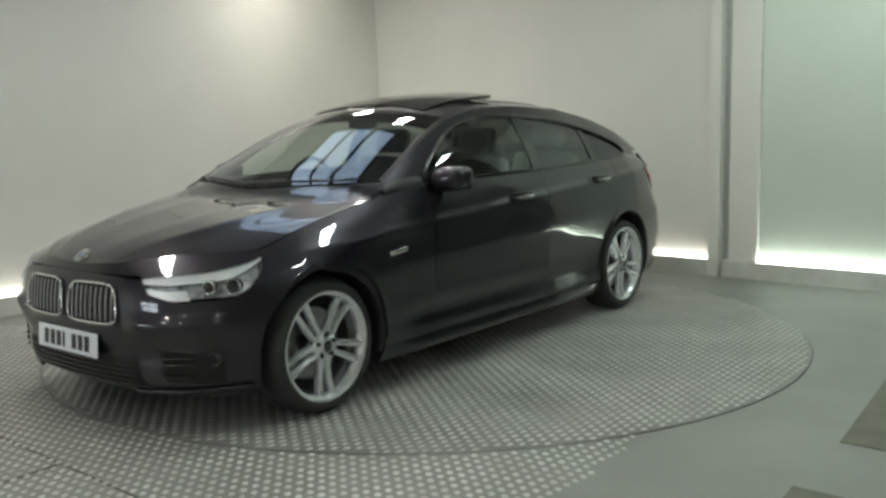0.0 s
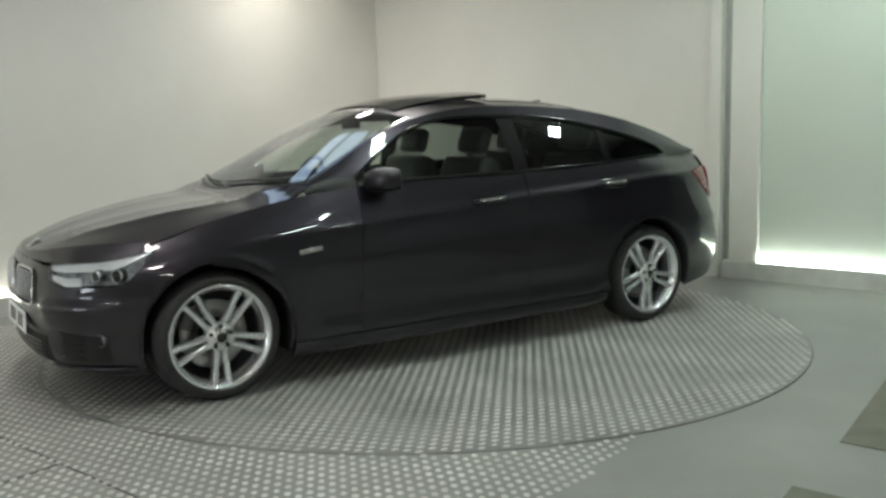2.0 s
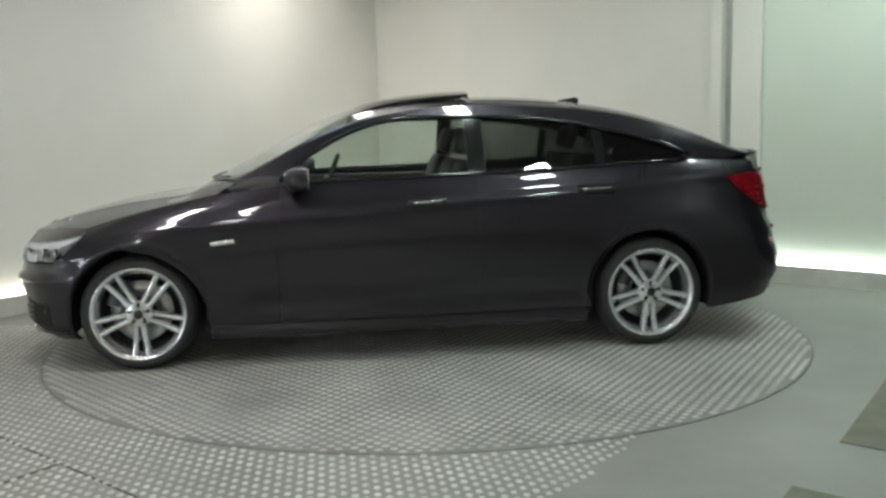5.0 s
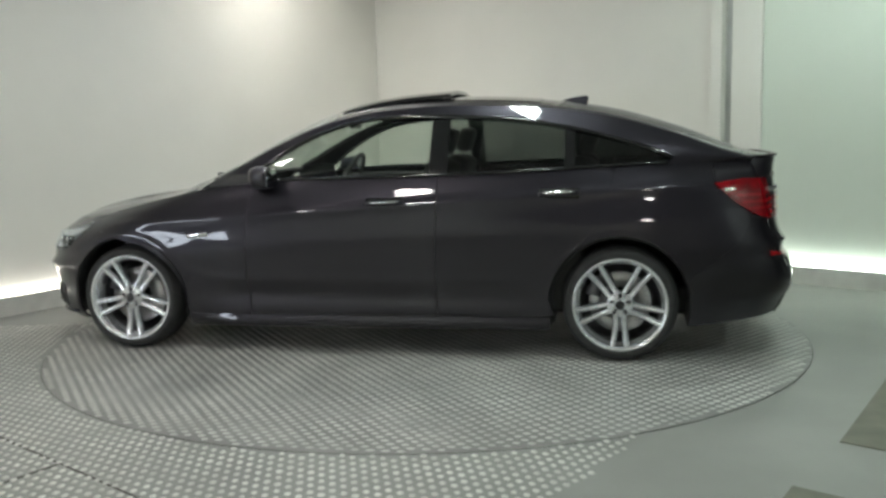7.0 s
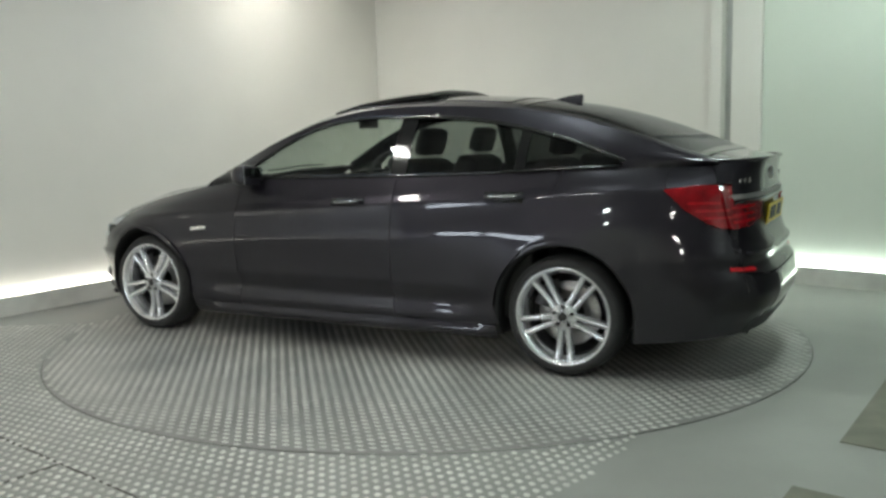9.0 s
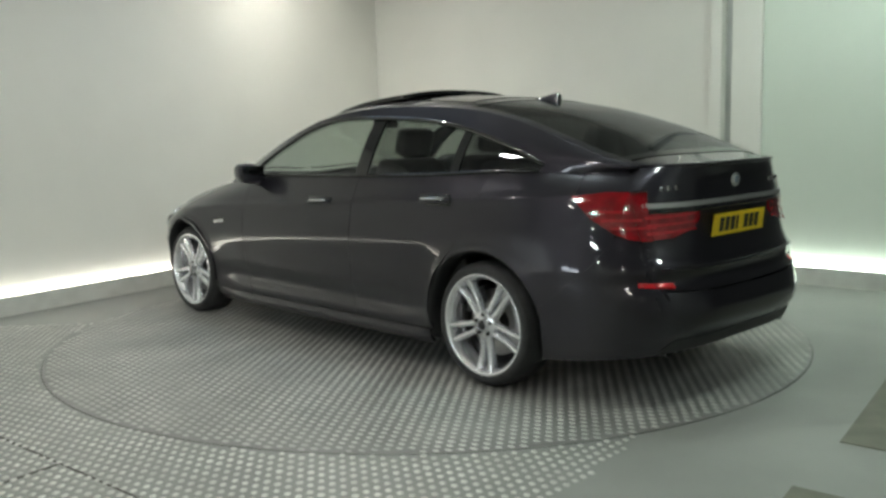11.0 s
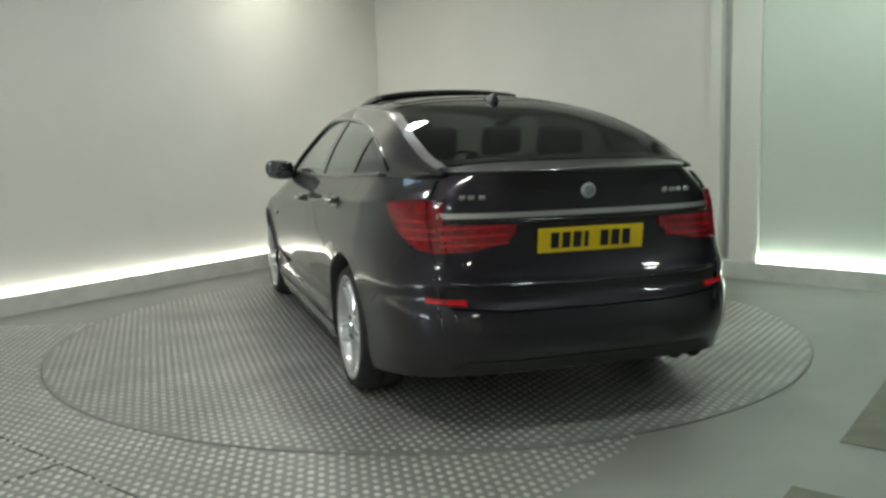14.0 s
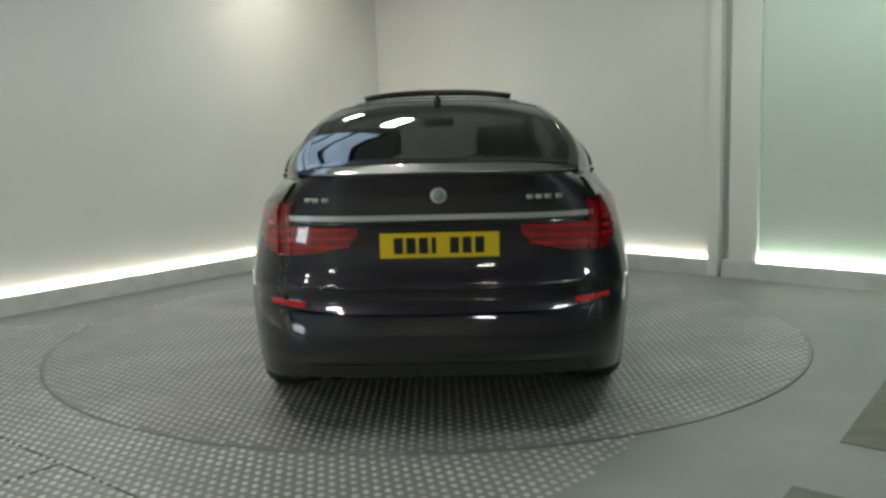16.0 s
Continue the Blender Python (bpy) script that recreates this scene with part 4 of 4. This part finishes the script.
def wheel(car, x, y, s):
    w = empty_part("wheel", car, "silver twin five-spoke alloy wheel with low-profile tyre")
    o = (x, y, HUB)
    f = s
    R = TYRE
    prof = [(0.262, -0.235), (0.300, -0.245), (R - 0.022, -0.235), (R - 0.006, -0.21), (R, -0.17), (R, -0.13), (R - 0.003, -0.125), (R, -0.12), (R, -0.085), (R - 0.006, -0.035), (R - 0.022, -0.012), (0.305, 0.002), (0.282, 0.002), (0.266, -0.008)]
    part("tyre", lathe([(r, f * h) for r, h in prof], 64, "y", o), RUBBER, w, "black low-profile tyre")
    rim = part("rim", lathe([(r, f * h) for r, h in [(0.255, -0.23), (0.235, -0.21), (0.225, -0.12), (0.238, -0.035), (0.252, -0.012), (0.262, 0.000), (0.272, 0.001), (0.274, -0.006), (0.268, -0.016)]], 64, "y", o), ALLOY, w)
    part("barrel", lathe([(r, f * h) for r, h in [(0.246, -0.05), (0.228, -0.12), (0.232, -0.2), (0.06, -0.205), (0.05, -0.16)]], 48, "y", o), ALLOY_DARK, w)
    part("brake_disc", lathe([(r, f * h) for r, h in [(0.085, -0.135), (0.09, -0.118), (0.178, -0.118), (0.180, -0.124), (0.178, -0.145), (0.09, -0.145)]], 48, "y", o), STEEL, w, "steel brake disc")
    bm = bmesh.new()
    prev = None
    for k in range(9):
        a0 = radians(15 + 60 * k / 8)
        ca, sa = math.cos(a0), math.sin(a0)
        row = [bm.verts.new((x + r * ca, y + f * h, HUB + r * sa)) for r, h in ((0.12, -0.10), (0.12, -0.08), (0.195, -0.08), (0.205, -0.10), (0.20, -0.15))]
        if prev:
            for i in range(4):
                bm.faces.new((prev[i], row[i], row[i + 1], prev[i + 1]))
        prev = row
    bmesh.ops.recalc_face_normals(bm, faces=bm.faces)
    part("caliper", bm, ALLOY_DARK, w)
    # ten arms in five pairs
    for k in range(5):
        for d in (-1, 1):
            bm = bmesh.new()
            rings = []
            for i in range(9):
                t = i / 8
                r = 0.055 + (0.258 - 0.055) * t
                off = d * (0.020 + 0.012 * t + 0.010 * t * t)
                hw = 0.0125 + 0.0045 * t ** 2 + 0.003 * (1 - t) ** 2
                h = -0.018 - 0.022 * math.sin(math.pi * min(1, t * 0.9)) ** 1.0 * 0.6 + 0.010 * t
                sec = []
                for c, g in ((-1.25, -0.035), (-1.0, -0.006), (-0.55, 0.0), (0.55, 0.0), (1.0, -0.006), (1.25, -0.035)):
                    u, v = r, off + hw * c
                    a = radians(-90 + 72 * k)
                    sec.append(bm.verts.new((x + f * (u * math.cos(a) - v * math.sin(a)) * 1.0, y + f * (h + g), HUB + u * math.sin(a) + v * math.cos(a))))
                rings.append(sec)
            for a, b in zip(rings, rings[1:]):
                for i in range(5):
                    bm.faces.new((a[i], b[i], b[i + 1], a[i + 1]))
            bmesh.ops.recalc_face_normals(bm, faces=bm.faces)
            part("spoke", bm, ALLOY, rim)
    part("hub", lathe([(r, f * h) for r, h in [(0.075, -0.06), (0.078, -0.022), (0.068, -0.014), (0.036, -0.018), (0.034, -0.012), (0.0005, -0.010)]], 36, "y", o), ALLOY, rim)
    part("centre_cap", lathe([(r, f * h) for r, h in [(0.036, -0.014), (0.034, -0.003), (0.029, -0.002), (0.028, -0.004)]], 24, "y", o), ALLOY, rim, "silver hub cap")
    part("cap_face", lathe([(r, f * h) for r, h in [(0.028, -0.006), (0.027, -0.003), (0.014, -0.002), (0.0005, -0.0018)]], 24, "y", o), GLOSS_BLACK, rim, "round black cap face")
    for k in range(5):
        a = radians(-90 + 36 + 72 * k)
        bm = lathe([(0.011, f * -0.02), (0.011, f * -0.008), (0.0005, f * -0.007)], 8, "y", (x + 0.056 * math.cos(a), y, HUB + 0.056 * math.sin(a)))
        part("wheel_bolt", bm, GLOSS_BLACK, rim)


def build_car():
    car = empty("car", "dark grey metallic five-door hatchback car on the turntable", "car")
    car_body(car)
    front_details(car)
    rear_details(car)
    mirrors_roof(car)
    cabin(car)
    for x, y in ((WB, 0.925), (-WB, 0.932)):
        for s in (1, -1):
            wheel(car, x, s * y, s)
    return car


# ---- the booth ----
CORNER = Vector((-0.52, 4.47, 0))
LEFT_DIR = Vector((-0.591, -0.807, 0)).normalized()
RIGHT_DIR = Vector((0.755, -0.656, 0)).normalized()
LEFT_END = CORNER + LEFT_DIR * 12.2
RIGHT_END = CORNER + RIGHT_DIR * 9.6
BACK = Vector((1.2, -10.5, 0))
HEIGHT = 3.25
RADIUS = 2.474


def slab(name, a, b, z0, z1, thick, inward, mat, parent=None, kind="structure", bevel=0.0, label="", off=0.0):
    """An upright slab along a-b whose front face lies off metres behind the line."""
    d = (b - a).normalized()
    n = Vector((-d.y, d.x, 0))
    if n.dot(inward) < 0:
        n = -n
    bm = bmesh.new()
    L = (b - a).length
    c = (a + b) / 2 - n * (off + thick / 2)
    m = Matrix.Translation((c.x, c.y, (z0 + z1) / 2)) @ Matrix.Rotation(math.atan2(d.y, d.x), 4, "Z")
    box(bm, 0, 0, 0, L, thick, z1 - z0, bevel, m)
    ob = part(name, bm, mat, parent, smooth=False)
    if not parent:
        tagged(ob, label, kind=kind)
    return ob


def build_room():
    mid = Vector((0, -2, 0))
    slab("wall_left", CORNER + LEFT_DIR * -0.3, LEFT_END, 0, HEIGHT, 0.12, mid - CORNER, WALL, off=0.075, label="plain white painted booth wall")
    at = lambda k: CORNER + RIGHT_DIR * k
    slab("wall_right", at(-0.3), at(4.02), 0, HEIGHT, 0.12, mid - CORNER, WALL, off=0.075, label="plain white painted booth wall")
    # unseen black wall, added so the car's doors reflect a dark end
    slab("wall_right_end", at(5.80), RIGHT_END, 0, HEIGHT, 0.12, mid - CORNER, WALL_BLACK, off=0.075, label="black wall added beside the booth, out of view")
    slab("wall_panel", at(4.460), at(5.798), 0, HEIGHT, 0.12, mid - CORNER, WALL_GREEN_LIT, off=0.075, label="wall panel with a greenish light cast in its colour")
    # unseen walls that close the booth; tones set for the car's reflections
    slab("wall_back_left", LEFT_END, BACK, 0, HEIGHT, 0.12, -LEFT_END, WALL, label="plain white wall behind the camera")
    mid_back = BACK + (RIGHT_END - BACK).normalized() * 3.2
    slab("wall_back_middle", BACK, mid_back, 0, HEIGHT, 0.12, -RIGHT_END, WALL_DARK, label="plain grey wall behind the camera")
    slab("wall_back_right", mid_back, RIGHT_END, 0, HEIGHT, 0.12, -RIGHT_END, WALL_DARK, label="plain grey wall behind the camera")
    for a, b, led in ((CORNER, LEFT_END, LED), (CORNER, at(4.018), LED), (at(4.462), at(5.798), LED_GREEN)):
        slab("skirting", a, b, 0, 0.150, 0.03, mid - CORNER, SKIRT, bevel=0.004, label="grey painted skirting upstand")
        slab("light_strip", a, b, 0.10, 0.142, 0.03, mid - CORNER, led, off=0.034, label="glowing light strip behind the skirting")
    # bright glazed door in the far corner behind the camera
    d = (BACK - LEFT_END).normalized()
    door = slab("door_1", LEFT_END + d * 0.45, LEFT_END + d * 2.45, 0, 2.05, 0.03, -LEFT_END, POST, off=-0.031, label="glazed door with pale daylight behind it")
    for k in range(2):
        for z0, z1 in ((0.72, 1.05), (1.10, 1.48)):
            slab("pane", LEFT_END + d * (0.53 + 0.96 * k), LEFT_END + d * (1.41 + 0.96 * k), z0, z1, 0.01, -LEFT_END, DAYLIGHT, door, off=-0.045)
    # post between the wall and the green-lit panel: a flat jamb, a recessed channel and a ribbed profile
    post = slab("wall_post", at(4.022), at(4.120), 0, HEIGHT, 0.19, mid - CORNER, WALL, off=0.0, bevel=0.006, label="painted wall post with a dark recessed channel")
    slab("channel", at(4.118), at(4.192), 0, HEIGHT, 0.05, mid - CORNER, POST, post, off=0.105)
    slab("profile", at(4.190), at(4.458), 0.15, HEIGHT, 0.18, mid - CORNER, WALL, post, off=0.045, bevel=0.012)
    slab("plinth", at(4.152), at(4.458), 0, 0.15, 0.14, mid - CORNER, SKIRT, post, off=0.002, bevel=0.004)
    # floor
    bm = bmesh.new()
    vs = [bm.verts.new(q) for q in (LEFT_END + Vector((-.5, 0, -0.004)), BACK + Vector((0, -.5, -0.004)), RIGHT_END + Vector((.5, 0, -0.004)), CORNER + Vector((0, .5, -0.004)))]
    bm.faces.new(vs)
    bmesh.ops.recalc_face_normals(bm, faces=bm.faces)
    floor = tagged(part("floor", bm, PLAIN_FLOOR, smooth=False), "grey steel tread-plate floor", kind="structure")
    bm = bmesh.new()
    vs = [bm.verts.new(q + Vector((0, 0, HEIGHT))) for q in (LEFT_END, BACK, RIGHT_END, CORNER + Vector((0, .3, 0)))]
    bm.faces.new(vs)
    r = bmesh.ops.extrude_face_region(bm, geom=bm.faces[:])
    bmesh.ops.translate(bm, vec=(0, 0, 0.1), verts=[v for v in r["geom"] if isinstance(v, bmesh.types.BMVert)])
    bmesh.ops.recalc_face_normals(bm, faces=bm.faces)
    tagged(part("ceiling", bm, CEIL, smooth=False), "dark grey ceiling", kind="structure")
    return floor


def stud_field(inside, step=0.068, row=0.0425, turn=0.0, seed=1):
    """Oval studs on a staggered lattice, as one mesh's points and faces."""
    rng = np.random.RandomState(seed)
    ca, sa = math.cos(turn), math.sin(turn)
    ring = [(math.cos(2 * math.pi * k / 8), math.sin(2 * math.pi * k / 8)) for k in range(8)]
    verts, faces = [], []
    n = int(8 / row)
    for j in range(-n, n):
        for i in range(-int(8 / step), int(8 / step)):
            u, v = (i + 0.5 * (j % 2)) * step, j * row
            x, y = u * ca - v * sa, u * sa + v * ca
            if not inside(x, y):
                continue
            b = len(verts)
            k = 1 + 0.06 * rng.randn()
            for r, h in ((1.0, 0.0), (0.62, 0.0035)):
                for c, s in ring:
                    lx, ly = c * 0.0205 * r * k, s * 0.0140 * r * k
                    verts.append((x + lx * ca - ly * sa, y + lx * sa + ly * ca, h))
            for q in range(8):
                faces.append((b + q, b + (q + 1) % 8, b + 8 + (q + 1) % 8, b + 8 + q))
            faces.append(tuple(range(b + 8, b + 16)))
    return verts, faces


def raw(name, verts, faces, mat, parent=None):
    me = bpy.data.meshes.new(name)
    me.from_pydata(verts, [], faces)
    me.materials.append(mat)
    ob = new(name, me)
    ob.parent = parent
    return ob


def build_turntable():
    t = empty("turntable", "round steel tread-plate turntable set flush in the floor", "turntable")
    bm = lathe([(0.001, 0.002), (RADIUS - 0.003, 0.002), (RADIUS - 0.002, 0.001), (RADIUS - 0.002, -0.003)], 160, "z")
    part("plate", bm, TABLE_FLOOR, t, smooth=False)
    v, f = stud_field(lambda x, y: x * x + y * y < (RADIUS - 0.020) ** 2)
    v = [(a, b, c + 0.002) for a, b, c in v]
    tagged(raw("tread_stud", v, f, TABLE_STUD, t), kind="stuff")
    bm = lathe([(RADIUS - 0.003, -0.003), (RADIUS + 0.002, -0.003)], 160, "z")
    g = part("turntable_gap", bm, GAP, smooth=False)
    tagged(g, "dark gap round the turntable", kind="structure")
    return t


def build_floor_studs(floor):
    ang = radians(96)
    dark = Vector((1.748, -2.469, 0)), Vector((1.357, -2.925, 0))
    def inside(x, y):
        if x * x + y * y < (RADIUS + 0.020) ** 2:
            return False
        for c, s in zip(dark, (-1, 1)):
            d = Vector((x, y, 0)) - c
            if d.cross(LEFT_DIR).z < 0.02 and s * RIGHT_DIR.cross(d).z < 0.02:
                return False
        if (Vector((x, y, 0)) - Vector((0.72, -2.62, 0))).cross(LEFT_DIR).z < 0:
            return False
        return -4.2 < y < 0.4 and -3.6 < x < 1.6 and (Vector((x, y, 0)) - CORNER).cross(LEFT_DIR).z < -0.2 and (Vector((x, y, 0)) - CORNER).cross(RIGHT_DIR).z > 0.2
    v, f = stud_field(inside, turn=ang, seed=2)
    tagged(raw("floor_stud", v, f, STUD, floor), kind="stuff")
    # darker floor panels and open joints between plates
    for c, d in zip(dark, (-LEFT_DIR, LEFT_DIR)):
        bm = bmesh.new()
        q = [c, c + RIGHT_DIR * 3.0, c + RIGHT_DIR * 3.0 + d * 2.5, c + d * 2.5]
        lo = [bm.verts.new(p + Vector((0, 0, -0.003))) for p in q]
        hi = [bm.verts.new(p + Vector((0, 0, 0.002))) for p in q]
        bm.faces.new(hi)
        for k in range(4):
            bm.faces.new((lo[k], lo[(k + 1) % 4], hi[(k + 1) % 4], hi[k]))
        bmesh.ops.recalc_face_normals(bm, faces=bm.faces)
        part("floor_panel", bm, MAT_FLOOR, floor, "dull olive-brown floor panel", smooth=False)
    for a, d, L in ((Vector((-1.56, -2.475, 0)), RIGHT_DIR, 1.6), (Vector((-1.56, -2.475, 0)), -RIGHT_DIR, 1.2), (Vector((-1.575, -2.475, 0)), LEFT_DIR, 1.5)):
        m = a + d * (L / 2)
        bm = bmesh.new()
        box(bm, 0, 0, 0, L, 0.006, 0.004, 0, Matrix.Translation((m.x, m.y, -0.001)) @ Matrix.Rotation(math.atan2(d.y, d.x), 4, "Z"))
        part("plate_joint", bm, JOINT, floor, smooth=False)


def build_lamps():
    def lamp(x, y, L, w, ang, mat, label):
        e = empty("unseen_ceiling_light", label, "ceiling light", group="ceiling lights")
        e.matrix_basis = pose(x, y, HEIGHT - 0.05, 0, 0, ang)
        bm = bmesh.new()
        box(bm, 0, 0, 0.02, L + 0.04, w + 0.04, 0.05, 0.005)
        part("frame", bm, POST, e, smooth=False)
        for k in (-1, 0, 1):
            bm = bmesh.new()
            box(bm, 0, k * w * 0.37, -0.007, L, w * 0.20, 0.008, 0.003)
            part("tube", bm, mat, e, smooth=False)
    # first three lie where highlights point; the other seven are added, unseen fill lamps
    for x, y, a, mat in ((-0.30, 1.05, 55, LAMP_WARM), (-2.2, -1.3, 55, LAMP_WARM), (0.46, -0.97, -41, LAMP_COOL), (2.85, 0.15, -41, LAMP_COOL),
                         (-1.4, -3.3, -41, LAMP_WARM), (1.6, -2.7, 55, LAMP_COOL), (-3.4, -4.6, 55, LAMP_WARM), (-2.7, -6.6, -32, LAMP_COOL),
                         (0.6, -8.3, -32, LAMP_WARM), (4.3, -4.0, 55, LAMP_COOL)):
        lamp(x, y, 0.38, 0.18, a, mat, "unseen warm white ceiling light" if mat is LAMP_WARM else "unseen cool white ceiling light")
    lamp(-0.95, 2.6, 0.34, 0.16, 55, LAMP_WARM, "small unseen warm white ceiling light beside the wall")
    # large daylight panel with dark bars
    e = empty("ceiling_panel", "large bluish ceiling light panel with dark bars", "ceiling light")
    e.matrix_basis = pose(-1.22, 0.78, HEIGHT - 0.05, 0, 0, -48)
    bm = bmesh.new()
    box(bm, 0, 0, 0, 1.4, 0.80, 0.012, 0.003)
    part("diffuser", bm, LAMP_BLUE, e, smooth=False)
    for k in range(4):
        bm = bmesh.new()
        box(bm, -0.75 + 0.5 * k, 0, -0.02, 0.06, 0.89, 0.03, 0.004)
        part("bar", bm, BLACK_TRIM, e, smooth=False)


floor = build_room()
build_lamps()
car = build_car()
turntable = build_turntable()
build_floor_studs(floor)


def motions():
    for thing, dx, dy in ((turntable, 0.0, 0.0), (car, CAR_X, CAR_Y)):
        rows = []
        for k in range(len(TURN)):
            t, a = TURN[k]
            spin = pose(0, 0, 0, 0, 0, a)
            rows.append((t, spin @ pose(dx, dy, 0.0)))
        walk(thing, rows)


motions()
